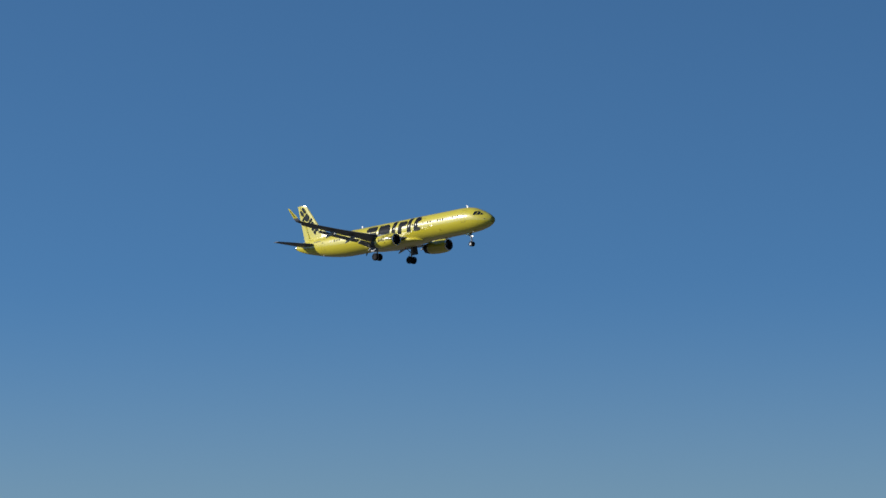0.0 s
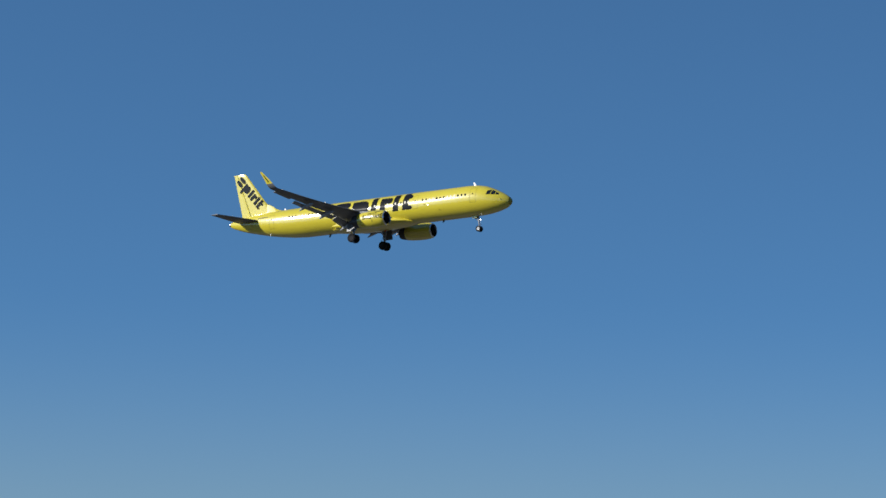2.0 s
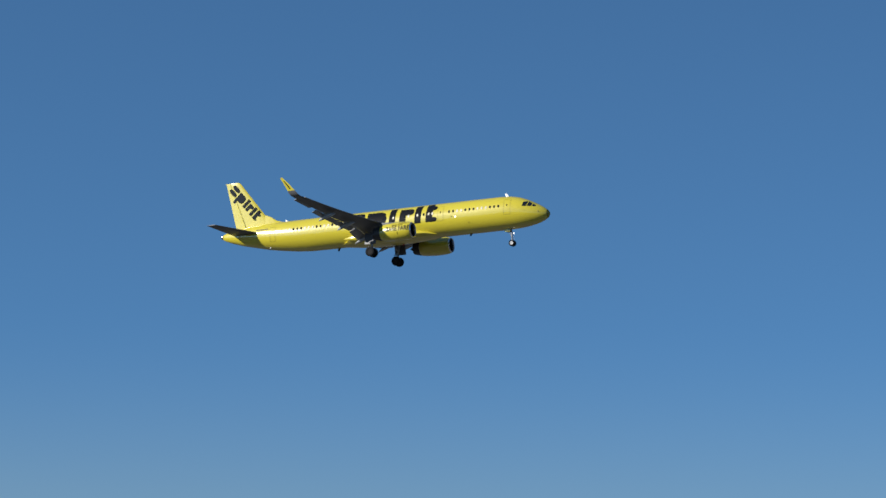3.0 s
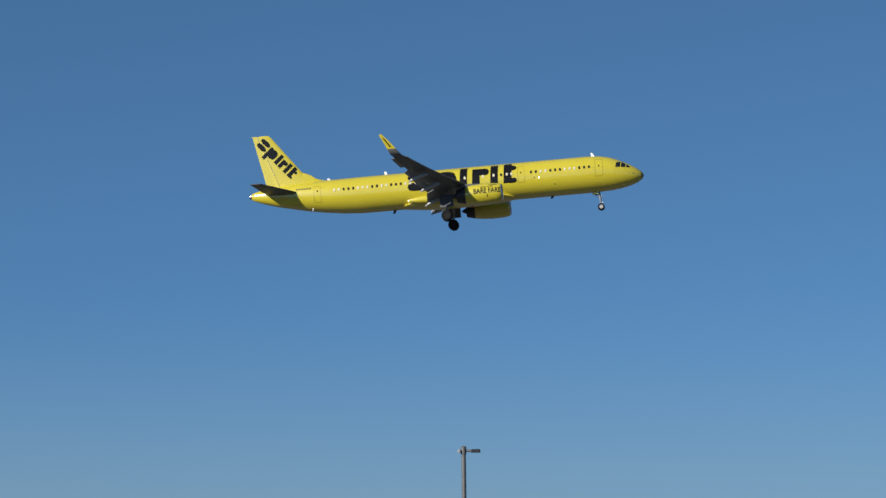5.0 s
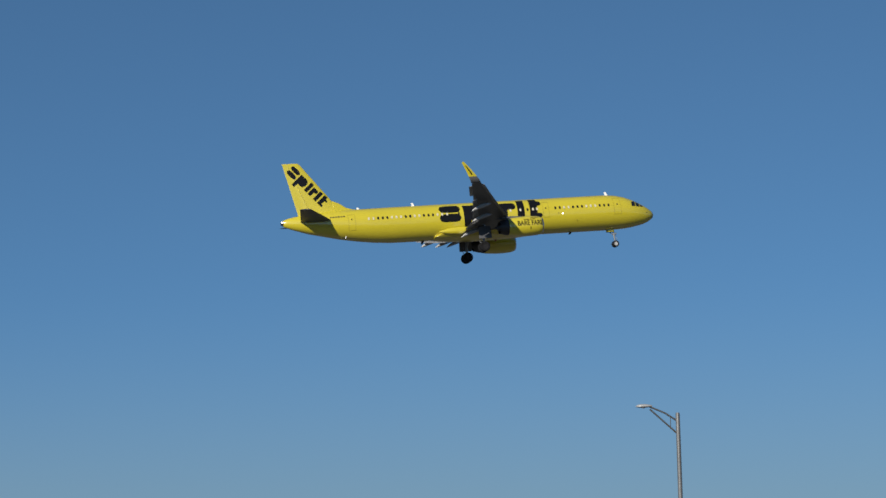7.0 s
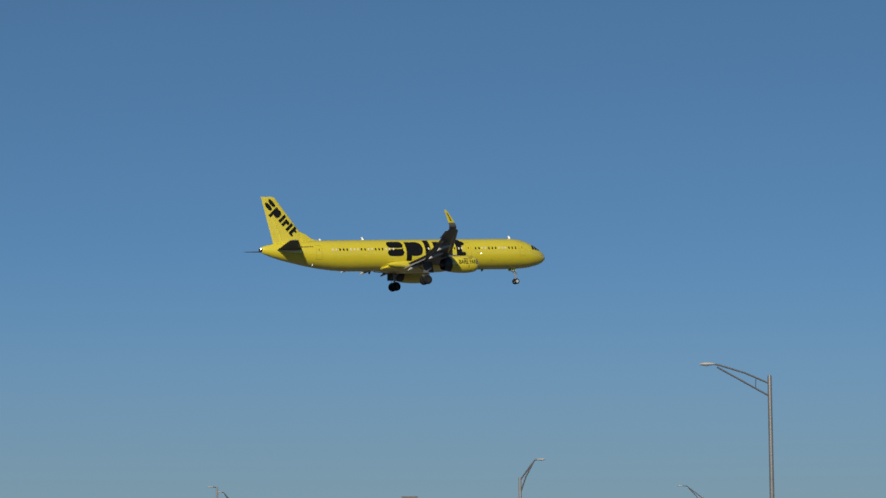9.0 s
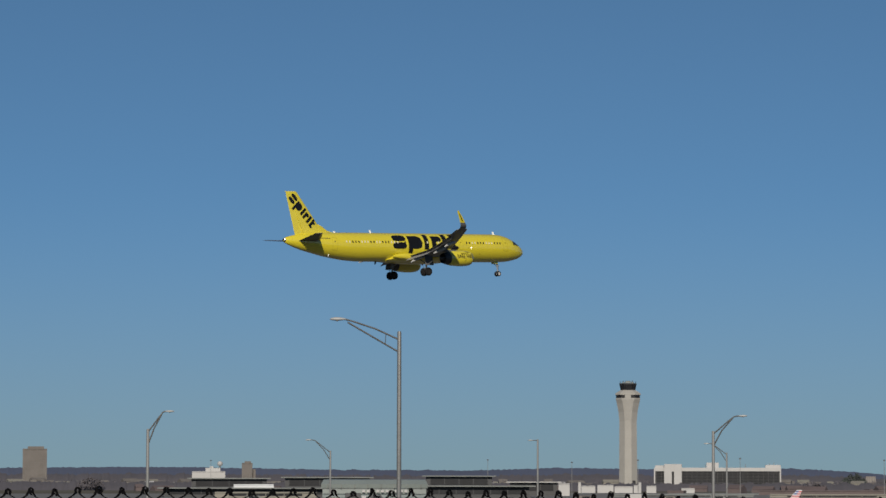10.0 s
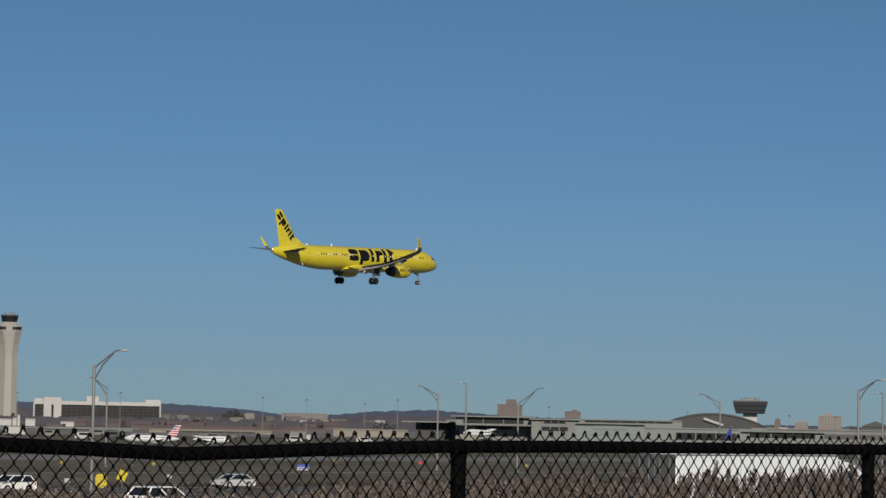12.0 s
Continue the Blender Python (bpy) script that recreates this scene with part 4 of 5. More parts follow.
def building(name, label, category, az0, az1, r, top, wall, depth=40.0, roof=None, bands=(), overhang=0.0, plinth=None, group=""):
    """A block facing the eye between two bearings. bands: (low, high, material, inset at the ends) of glazing, by level."""
    mid = (az0 + az1) / 2
    w = r * math.tan(radians(az1 - az0)) / 2
    h = up(top, r)
    b = empty(name, facing(mid, r))
    tagged(b, label, category, group)
    rt = max(0.5, 0.02 * h)
    part("wall", box(-w, w, 0, depth, 0, h - rt), wall, b, smooth=False)
    part("roof", box(-w - overhang, w + overhang, -overhang - 0.4, depth + overhang, h - rt, h, 0.1), roof or wall, b, smooth=False)
    for lo, hi, mat, inset in bands:
        z0, z1 = max(0.3, up(lo, r)), min(h - rt - 0.1, up(hi, r))
        band = part("window_band", box(-w + inset, w - inset, -0.25, 0.6, z0, z1), mat, b, smooth=False)
        n = max(3, int((w - inset) * 2 / 7))
        for k in range(n + 1):
            x = -w + inset + (w - inset) * 2 * k / n
            part("mullion", box(x - 0.16, x + 0.16, -0.42, 0.2, z0, z1), wall, band, smooth=False)
    return b, w, h


def add_block(b, name, az_off0, az_off1, r, lo, hi, mat, y0=-2.0, y1=10.0, label=""):
    x0, x1 = r * math.tan(radians(az_off0)), r * math.tan(radians(az_off1))
    return part(name, box(x0, x1, y0, y1, max(0, up(lo, r)), up(hi, r), 0.15), mat, b, label, smooth=False)


def office_block():
    r, az0, az1 = 2550.0, 43.74, 46.11
    mid = (az0 + az1) / 2
    b = empty("office_building", facing(mid, r))
    tagged(b, "long white office building with dark ribbon windows", "building")
    w = r * math.tan(radians(az1 - az0)) / 2
    h = up(27, r)
    part("wall", box(-w + 0.8, w - 0.8, 0.5, 45, 0, h - 2.6), DARK_GLAZE, b, "dark glazed front", smooth=False)
    part("roof", box(-w, w, -0.8, 45, h - 3.0, h, 0.2), WHITE_WALL, b, "deep white roof edge", smooth=False)
    for x in (-w, w - 1.1):
        part("end_wall", box(x, x + 1.1, -0.8, 45, 0, h - 3.0), WHITE_WALL, b, smooth=False)
    for k in range(6):
        z = up(-10 + 5.2 * k, r)
        part("spandrel", box(-w + 1.2, w - 1.2, -0.1, 0.9, z - 0.15, z + 0.15), DUCT, b, smooth=False)
    for k in range(25):
        x = -w + 2 + (2 * w - 4) * k / 24
        part("mullion", box(x - 0.12, x + 0.12, 0.2, 0.8, 0, h - 3), DUCT, b, smooth=False)
    o = lambda az: az - mid
    add_block(b, "stair_tower", o(43.93), o(44.075), r, -14, 33, WHITE_WALL, -3, 12, "white stair tower")
    add_block(b, "stair_tower", o(44.115), o(44.26), r, -14, 33, WHITE_WALL, -3, 12, "white stair tower")
    add_block(b, "lintel", o(43.93), o(44.26), r, 20, 33.2, WHITE_WALL, -2.6, 12)
    add_block(b, "roof_box", o(44.72), o(44.95), r, 26, 36, WHITE_WALL, 4, 18)
    add_block(b, "roof_box", o(45.82), o(46.11), r, 26, 32, WHITE_WALL, 4, 18)
    add_block(b, "roof_box", o(43.76), o(43.92), r, 26, 31, WHITE_WALL, 4, 18)
    for a, t in ((44.7, 30), (45.45, 31), (45.9, 33), (45.98, 34)):
        x = r * math.tan(radians(o(a)))
        part("roof_mast", tube([(x, 8, h), (x, 8, up(t + 2, r))], 0.25, 6), GREY_ROOF, b)


office_block()

# blocks of flats and towers beyond the airport
def flats(az0, az1, r, top, wall, label, rows, cols, step=None, side=None):
    b, w, h = building("apartment_tower", label, "building", az0, az1, r, top, wall, 25)
    rnd = random.Random(int(az0 * 100))
    z0 = up(2, r)
    rows, cols = int(rows * 1.5), int(cols * 1.6)
    for j in range(rows):
        for i in range(cols):
            x = -w + 2 * w * (i + 0.5) / cols
            z = z0 + (h - z0) * (j + 0.5) / rows
            ww, hh = w / cols * 0.55, (h - z0) / rows * 0.27
            part("window", box(x - ww, x + ww, -0.2, 0.3, z - hh, z + hh), FAR_WINDOW if rnd.random() < 0.8 else GREY_BRICK, b, smooth=False)
    if step:
        part("roof_house", box(-w * step[0], w * step[1], 3, 20, h, up(top + step[2], r), 0.2), wall, b, smooth=False)
    if side:
        part("side_wing", box(w, w + side, 5, 30, 0, h - 6), GREY_BRICK, b, smooth=False)


flats(30.72, 30.93, 3000, 50, RED_BRICK, "brown brick apartment tower", 9, 4, side=5)
flats(31.92, 32.37, 3000, 58, GREY_BRICK, "grey-brown apartment tower with a rounded top", 10, 7, (0.6, 0.75, 4))
flats(36.0, 36.20, 2900, 34, GREY_BRICK, "grey-brown brick apartment tower", 6, 4, (0.5, 0.7, 3), side=3)
flats(52.43, 52.90, 2800, 36, RED_BRICK, "brown brick hospital block with a raised centre", 5, 7, (0.3, 0.5, 9))
flats(53.70, 54.00, 2800, 25.5, RED_BRICK, "low brown brick block", 3, 4, (0.1, 0.6, 3))
flats(48.37, 49.24, 3250, 13.5, LILAC_WALL, "long tan apartment slab with ribbed front", 4, 15)
flats(47.68, 47.86, 3200, 12, TAN_BRICK, "small tan apartment block", 4, 3)
flats(58.44, 58.87, 2600, 26, TAN_BRICK, "pinkish stone block with a dark roof house", 5, 5, (0.5, 0.1, 5))
flats(58.0, 58.25, 2600, 14, TAN_BRICK, "low pinkish stone block", 3, 4, (0.4, 0.2, 4))
flats(57.63, 57.74, 2700, 18, RED_BRICK, "narrow brown brick tower", 5, 2, (0.4, 0.4, 3))
wb, w_, h_ = building("factory_building", "white stepped factory block with a round tank", "building", 35.07, 35.69, 2300, 19, WHITE_WALL, 40)
add_block(wb, "upper_storey", -0.06, 0.22, 2300, 18, 25, WHITE_WALL, 5, 25)
add_block(wb, "roof_box", 0.02, 0.09, 2300, 25, 28, WHITE_WALL, 8, 20)
part("tank", lathe([(0, 0.1), (0.6, 1.6), (2.0, 2.2), (3.4, 1.6), (4.0, 0.1)], (8.5, 10, up(28, 2300)), "z", 16), WHITE_WALL, wb, "white round tank")
part("tank_leg", tube([(8.5, 10, up(18, 2300)), (8.5, 10, up(28.5, 2300))], 0.5, 8), GREY_ROOF, wb)

# first terminal
building("terminal_roof_hall", "dark glazed terminal hall under a flat pale roof", "terminal", 35.06, 36.47, 1500, 7.5, HALL_DARK, 60, CONCRETE_GREY, [(-7, 3, DARK_GLAZE, 2)], 2)
building("terminal_roof_hall", "dark glazed terminal hall under a flat pale roof", "terminal", 36.81, 38.40, 1480, 9.5, HALL_DARK, 60, CONCRETE_GREY, [(-6, 5, DARK_GLAZE, 2)], 2)
building("terminal_roof_hall", "dark glazed terminal hall under a flat pale roof", "terminal", 39.46, 40.70, 1480, 12.3, HALL_DARK, 60, CONCRETE_GREY, [(-4, 8, DARK_GLAZE, 2)], 2)
building("terminal_concourse", "long low concourse with a thin pale roof edge", "terminal", 34.55, 38.1, 1400, -9.5, HALL_DARK, 50, CONCRETE_GREY, [(-21, -12, DARK_GLAZE, 2)], 3)
building("terminal_concourse", "long low concourse with a thin pale roof edge", "terminal", 39.3, 41.4, 1390, -5.2, HALL_DARK, 50, CONCRETE_GREY, [(-20, -9, DARK_GLAZE, 2)], 3)
building("terminal_concourse", "low concourse with a white roof edge", "terminal", 41.04, 41.93, 1600, 2, HALL_DARK, 40, WHITE_WALL, [(-14, -2, DARK_GLAZE, 2)], 2)
building("jet_bridge", "long white jet bridge over the concourse", "jet bridge", 35.85, 36.6, 1440, -3.5, JET_WHITE, 4)
building("service_building", "white rendered service block beside the concourse", "building", 41.95, 42.16, 1580, -1, WHITE_WALL, 20)
building("service_building", "long cream service block at the apron", "building", 35.5, 37.4, 1330, -17, CREAM_WALL, 20, None, [(-24, -20, DARK_GLAZE, 6)])


def grey_station():
    r, mid = 1180.0, 38.49
    b = empty("train_station", facing(mid, r))
    tagged(b, "grey metal airport train station with a sloped roof", "station")
    w = r * math.tan(radians(1.0))
    rings = []
    for x in (-w, w):
        rings.append([(x, 0, up(-10, r)), (x, -0.5, up(-3, r)), (x + (0.8 if x < 0 else -0.8), 3.5, up(4.5, r)), (x + (0.8 if x < 0 else -0.8), 14, up(5.5, r)), (x, 18, up(-10, r))])
    part("roof", loft(rings), STATION_GREY, b, "sloped grey metal roof", smooth=False)
    part("wall", box(-w + 0.5, w - 0.5, 0.4, 17, 0, up(-10, r)), GREY_ROOF, b, smooth=False)
    for k in range(8):
        x = -w + 2 * w * (k + 0.5) / 8
        part("roof_rib", box(x - 0.15, x + 0.15, -0.9, 1, up(-10, r), up(-3, r)), CONCRETE_GREY, b, smooth=False)
    part("wall_band", box(-w + 0.6, w - 0.6, -0.2, 0.6, up(-20, r), up(-13, r)), STATION_GREY, b, smooth=False)
    part("glass_band", box(-w + 0.6, w - 0.6, -0.2, 0.6, up(-27, r), up(-21.5, r)), TEAL_GLAZE, b, smooth=False)
    for k in range(11):
        x = w * (-0.20 + 0.088 * k)
        part("train_window", box(x - 0.55, x + 0.55, -1.2, -0.2, up(-17.5, r), up(-13, r)), WHITE_WALL, b, smooth=False)


grey_station()

# range behind the parked jets
building("terminal_range", "low maroon brick airport range", "building", 45.7, 49.2, 1750, -12.5, MAROON, 40, MAROON)
building("terminal_range", "low maroon brick airport range", "building", 44.0, 45.75, 1800, -18.5, GREY_BRICK, 40, CONCRETE_GREY)
building("cargo_shed", "low cream cargo shed with dark openings", "building", 45.9, 48.2, 1450, -19, CREAM_WALL, 30, None, [(-25, -22, DARK_GLAZE, 8)])
building("cargo_shed", "cream cargo shed with a sand-coloured door", "building", 49.35, 50.75, 1400, -12.5, CREAM_WALL, 30)
building("cargo_shed", "low grey concrete cargo shed", "building", 42.9, 45.6, 1500, -20, CONCRETE_GREY, 30, None, [(-25, -22, DARK_GLAZE, 8)])
building("canopy_building", "dark building under a thin pale canopy", "terminal", 50.9, 51.65, 1300, 3.5, HALL_DARK, 30, CONCRETE_GREY, [(-12, 1, DARK_GLAZE, 2)], 6)
for k, (a0, a1, t) in enumerate(((42.38, 42.64, -5), (42.68, 42.98, -3.5), (43.0, 43.34, -6), (43.36, 43.5, -4), (43.60, 43.78, -5), (44.25, 44.5, -9), (42.32, 42.37, 1), (43.45, 43.5, 1))):
    building("plant_block", "white plant block at the foot of the tower", "building", a0, a1, 2050, t, WHITE_WALL, 12, group="plant blocks")

# second terminal
b2, w_, h_ = building("terminal_hall", "terminal with a dark window band under a pale flat roof", "terminal", 51.65, 53.07, 1270, 14.8, CONCRETE_GREY, 60, CONCRETE_GREY, [(2.0, 12.0, DARK_GLAZE, 3), (-8, -1.5, DARK_GLAZE, 8)], 2)
add_block(b2, "lower_roof", -0.70, 1.35, 1270, -2, 0.5, CONCRETE_GREY, -9, 2, "pale lower roof edge")
building("terminal_hall", "grey terminal wing with a thin roof and glass front", "terminal", 53.08, 53.95, 1260, 12.0, CONCRETE_GREY, 50, CONCRETE_GREY, [(4, 9.5, DARK_GLAZE, 5), (-9, -2, DARK_GLAZE, 4)], 1)
building("glass_concourse", "concourse with pale teal glass under a grey roof", "terminal", 53.9, 55.2, 1150, 6.5, TEAL_GLAZE, 40, CONCRETE_GREY, [(-14, -7, TEAL_GLAZE, 5), (-5, 1.5, TEAL_GLAZE, 7)], 1)
building("terminal_hall", "plain grey terminal wall", "terminal", 53.9, 55.9, 1300, 13, GREY_ROOF, 40, CONCRETE_GREY, [(7.5, 10, DARK_GLAZE, 4)])
building("terminal_hall", "plain grey terminal wall", "terminal", 55.2, 57.5, 1180, 0.5, GREY_ROOF, 40, GREY_ROOF, [(-20, -8, DARK_GLAZE, 12)])
building("terminal_awning", "low building with a dark awning", "terminal", 57.0, 58.55, 1120, -2, GREY_ROOF, 30, GREY_ROOF, [(-14, -6, DARK_GLAZE, 3)], 1)
building("terminal_hall", "long pale grey terminal wall", "terminal", 57.2, 61.5, 1250, 2.5, CONCRETE_GREY, 30, CONCRETE_GREY, [(-14, -6, DARK_ROOF, 20)])


def arch_hall():
    r, mid = 1320.0, 56.55
    b = empty("arched_hall", facing(mid, r))
    tagged(b, "terminal hall under a broad dark arched roof", "terminal")
    w = r * math.tan(radians(0.98))
    def arc(y, dz):
        return [(-w + 2 * w * k / 24, y, up(6, r) + (up(27.5, r) - up(6, r)) * (1 - abs(2 * k / 24 - 0.92) ** 2.1) + dz) for k in range(25)]
    rings = [arc(-3, -0.8), arc(-3, 0), arc(45, 0), arc(45, -0.8)]
    part("roof", loft(rings, caps=False, closed=False), HALL_DARK, b, "dark arched metal roof", smooth=False)
    part("soffit", loft([arc(-3, -0.8), arc(45, -0.8)], caps=False, closed=False), GREY_ROOF, b, smooth=False)
    part("wall", box(-w + 8, w - 8, 0, 40, 0, up(10, r)), GREY_ROOF, b, smooth=False)
    part("gable_glass", loft([[(-w * 0.35, -0.4, up(4, r)), (w * 0.3, -0.4, up(4, r)), (w * 0.3, -0.4, up(9, r)), (-w * 0.35, -0.4, up(19, r))], [(-w * 0.35, 0.4, up(4, r)), (w * 0.3, 0.4, up(4, r)), (w * 0.3, 0.4, up(9, r)), (-w * 0.35, 0.4, up(19, r))]]), GREY_ROOF, b, smooth=False)
    front = [(x, y, z) for x, y, z in arc(-2.6, -0.1)]
    part("gable", loft([front, [(x, y, 0.0) for x, y, z in front]], caps=False, closed=False), HALL_DARK, b, smooth=False)
    part("white_brace", tube([(-w * 0.25, -3.4, up(17, r)), (w * 0.12, -3.4, up(6, r))], 0.6, 8), WHITE_WALL, b)


arch_hall()


def old_tower():
    r, mid = 1330.0, 57.17
    b = empty("old_control_tower", facing(mid, r))
    tagged(b, "squat dark funnel-shaped old control tower on a white stem", "control tower")
    w0, w1 = r * math.tan(radians(0.268)), r * math.tan(radians(0.325))
    sq = lambda w, z: [(-w, -w, z), (w, -w, z), (w, w, z), (-w, w, z)]
    part("stem", loft([sq(3.2, 0), sq(3.0, up(30, r))]), WHITE_WALL, b, "white stem", smooth=False)
    part("cab", loft([sq(w0 * 0.94, up(27.5, r)), sq(w0, up(28.5, r)), sq(w1, up(47.5, r)), sq(w1, up(49.5, r)), sq(w1 * 0.9, up(49.8, r))]), HALL_DARK, b, "dark funnel cab", smooth=False)
    for z0, z1, k0 in ((33, 36.5, 0.25), (40, 44, 0.62)):
        ws = w0 + (w1 - w0) * k0
        part("window_band", loft([[(x * (ws + 0.1), y * (ws + 0.1), up(z, r)) for x, y in ((-1, -1), (1, -1), (1, 1), (-1, 1))] for z in (z0, z1)]), GLASS_DARK, b, smooth=False)
    part("roof_house", merge(box(-w1 * 0.55, w1 * 0.3, -2, 4, up(49.5, r), up(54.5, r), 0.2), box(w1 * 0.3, w1 * 0.55, -2, 4, up(49.5, r), up(53, r), 0.2)), GREY_ROOF, b, smooth=False)
    for k in range(6):
        x = w1 * (-0.5 + 0.2 * k)
        part("roof_mast", tube([(x, 0, up(50, r)), (x, 0, up(55 + (k % 3), r))], 0.12, 5), DUCT, b)


old_tower()
gb, w_, h_ = building("gabled_shed", "dark gabled shed at the terminal's end", "building", 59.25, 59.75, 1400, 10, DARK_ROOF, 30)
part("gable", loft([[(-w_, y, h_), (0, y, h_ + 2.2), (w_, y, h_)] for y in (0, 30)]), DARK_ROOF, gb, smooth=False)

flag = empty("flag", facing(56.83, 900))
tagged(flag, "dark blue flag hanging from a pole", "flag")
part("pole", tube([(0, 0, 0), (0, 0, up(8, 900))], 0.08, 8), GALV_FAR, flag)
part("cloth", loft([[(-0.1 - 1.4 * q, 0.15 * math.sin(6 * q), up(5, 900) - 2.2 * q), (-0.1 - 1.8 * q, 0.2 * math.sin(5 * q), up(5, 900) - 3.0 - 0.8 * q)] for q in (0, 0.25, 0.5, 0.75, 1)], caps=False, closed=False), FLAG_BLUE, flag, "blue cloth")

# thin light masts on the airfield
for az, top, r in ((48.02, 40, 1500), (48.84, 37, 1500), (50.55, 40, 1500), (49.93, 32, 1700), (45.35, 43, 1500), (43.44, 40, 1600), (40.62, 40, 1700), (42.2, 36, 1700), (35.42, 38, 1800), (53.4, 32, 1500), (56.0, 28, 1700), (57.9, 25, 1500), (58.75, 24, 1500)):
    m = empty("light_mast", facing(az, r))
    tagged(m, "thin grey floodlight mast on the airfield", "mast", "airfield masts")
    z = up(top, r)
    part("pole", tube([(0, 0, 0), (0, 0, z)], [0.17, 0.10], 6), GALV_FAR, m)
    part("head", box(-0.5, 0.5, -0.2, 0.2, z - 0.3, z + 0.3, 0.05), DUCT, m)


# ---- parked jets ----
def parked_jet(az, r, length, tail, tail_side, label, stripes=True, turn=0.0, k_=0.55):
    j = empty("parked_jet", facing(az, r) @ Matrix.Rotation(radians(turn), 4, "Z"))
    j.scale = (k_, k_, k_)     # light and regional jets
    tagged(j, label, "airplane", "parked jets")
    L, s = length / 2, tail_side
    rr = 1.6
    prof = [(-L, 0.05), (-L + 0.8, 0.8), (-L + 3, rr * 0.97), (-L + 5, rr), (L - 9, rr), (L - 4, rr * 0.75), (L - 1, 0.5), (L, 0.1)]
    prof = [(x * s, q) for x, q in prof]
    part("fuselage", lathe(prof, (0, 0, 3.4), "x", 20, True), JET_WHITE, j, "white fuselage")
    fin = part("fin", loft([[(s * (L - 5.8), -0.2, 4.5), (s * (L - 1.4), -0.05, 4.5), (s * (L - 1.4), 0.05, 4.5), (s * (L - 5.8), 0.2, 4.5)], [(s * (L - 1.8), -0.12, tail), (s * (L + 0.6), -0.03, tail), (s * (L + 0.6), 0.03, tail), (s * (L - 1.8), 0.12, tail)]]), JET_WHITE, j, smooth=False)
    if stripes:
        n = 5
        for k in range(n):
            z0, z1 = 4.6 + (tail - 4.6) * k / n, 4.6 + (tail - 4.6) * (k + 0.5) / n
            f = lambda z: (z - 4.5) / (tail - 4.5)
            xl = lambda z: s * (L - 5.8 + 4.0 * f(z) + 0.1)
            xr = lambda z: s * (L - 1.4 + 2.0 * f(z))
            xm = lambda z: xl(z) + (xr(z) - xl(z)) * (0.0 if k < 3 else 0.5)
            part("tail_stripe", ([(xm(z0), -0.24, z0), (xr(z0), -0.24, z0), (xr(z1), -0.24, z1), (xm(z1), -0.24, z1)], [(0, 1, 2, 3)]), JET_RED, fin, "red stripe", smooth=False)
            if k >= 3:
                part("tail_stripe", ([(xl(z0), -0.245, z0), (xm(z0), -0.245, z0), (xm(z1 + 0.1), -0.245, z1 + 0.1), (xl(z1 + 0.1), -0.245, z1 + 0.1)], [(0, 1, 2, 3)]), JET_BLUE, fin, "blue stripe", smooth=False)
    for q in (-1, 1):
        part("wing", loft([[(s * 0.0, q * 1.2, 2.6), (s * 4.2, q * 1.2, 2.5), (s * 4.2, q * 1.2, 2.7)], [(s * 4.2, q * 13, 3.3), (s * 5.6, q * 13, 3.3), (s * 5.6, q * 13, 3.4)]]), JET_WHITE, j, smooth=False)
        part("engine", lathe([(-s * 0.5, 0.8), (s * 0.4, 1.0), (s * 2.6, 0.9), (s * 3.3, 0.55)], (0, q * 4.6, 1.7), "x", 16, True), GREY_ROOF, j)
    for x, y in ((-s * (L - 4), 0), (s * 2.5, -2.6), (s * 2.5, 2.6)):
        leg = part("gear", tube([(x, y, 2.2), (x, y, 0.5)], 0.12, 6), GEAR_METAL, j)
        t, q_ = wheel_shape((x, y, 0.5), 0.5, 0.3)
        part("wheel", merge(t, q_), RUBBER, leg)
    part("window_row", box(-L * 0.75, L * 0.6, -rr - 0.03, -rr + 0.2, 3.75, 4.0), GLASS_DARK, j, smooth=False)


parked_jet(45.96, 736, 24, 9.4, 1, "white parked jet with red, white and blue striped tail")
parked_jet(47.08, 740, 17, 5.0, -1, "white parked jet beside the cargo shed", stripes=False)

parked_jet(52.1, 1215, 15, 5.3, 1, "white regional jet parked before the terminal", stripes=False, turn=25, k_=0.95)


# ---- ground vehicles on the apron ----
def service_vehicle(az, r, w, h, mat, kind):
    v = empty("service_vehicle", facing(az, r))
    tagged(v, {"van": "small airport service van on the apron", "truck": "box-bodied airport service truck on the apron", "cart": "low baggage cart on the apron"}[kind], "service vehicle", "apron vehicles")
    if kind == "van":
        part("body", loft([[(-w, y, 0.4), (w, y, 0.4), (w, y, h * 0.55), (w * 0.7, y, h), (-w, y, h)] for y in (-1, 1)]), mat, v, smooth=False)
        part("window", box(-w * 0.5, w * 0.62, -1.03, -0.9, h * 0.6, h * 0.9), GLASS_DARK, v, smooth=False)
    elif kind == "truck":
        part("box_body", box(-w, w * 0.5, -1.2, 1.2, 0.8, h, 0.08), mat, v, smooth=False)
        part("cab", box(w * 0.56, w, -1.1, 1.1, 0.5, h * 0.7, 0.15), WHITE_WALL, v, smooth=False)
    else:
        part("bed", box(-w, w, -0.8, 0.8, 0.5, 0.75, 0.05), mat, v, smooth=False)
        part("load", box(-w * 0.9, w * 0.8, -0.7, 0.7, 0.75, h, 0.1), mat, v, smooth=False)
    for x in (-w * 0.6, w * 0.6):
        part("wheel", merge(*wheel_shape((x, -1.0, 0.42), 0.42, 0.25)), RUBBER, v)


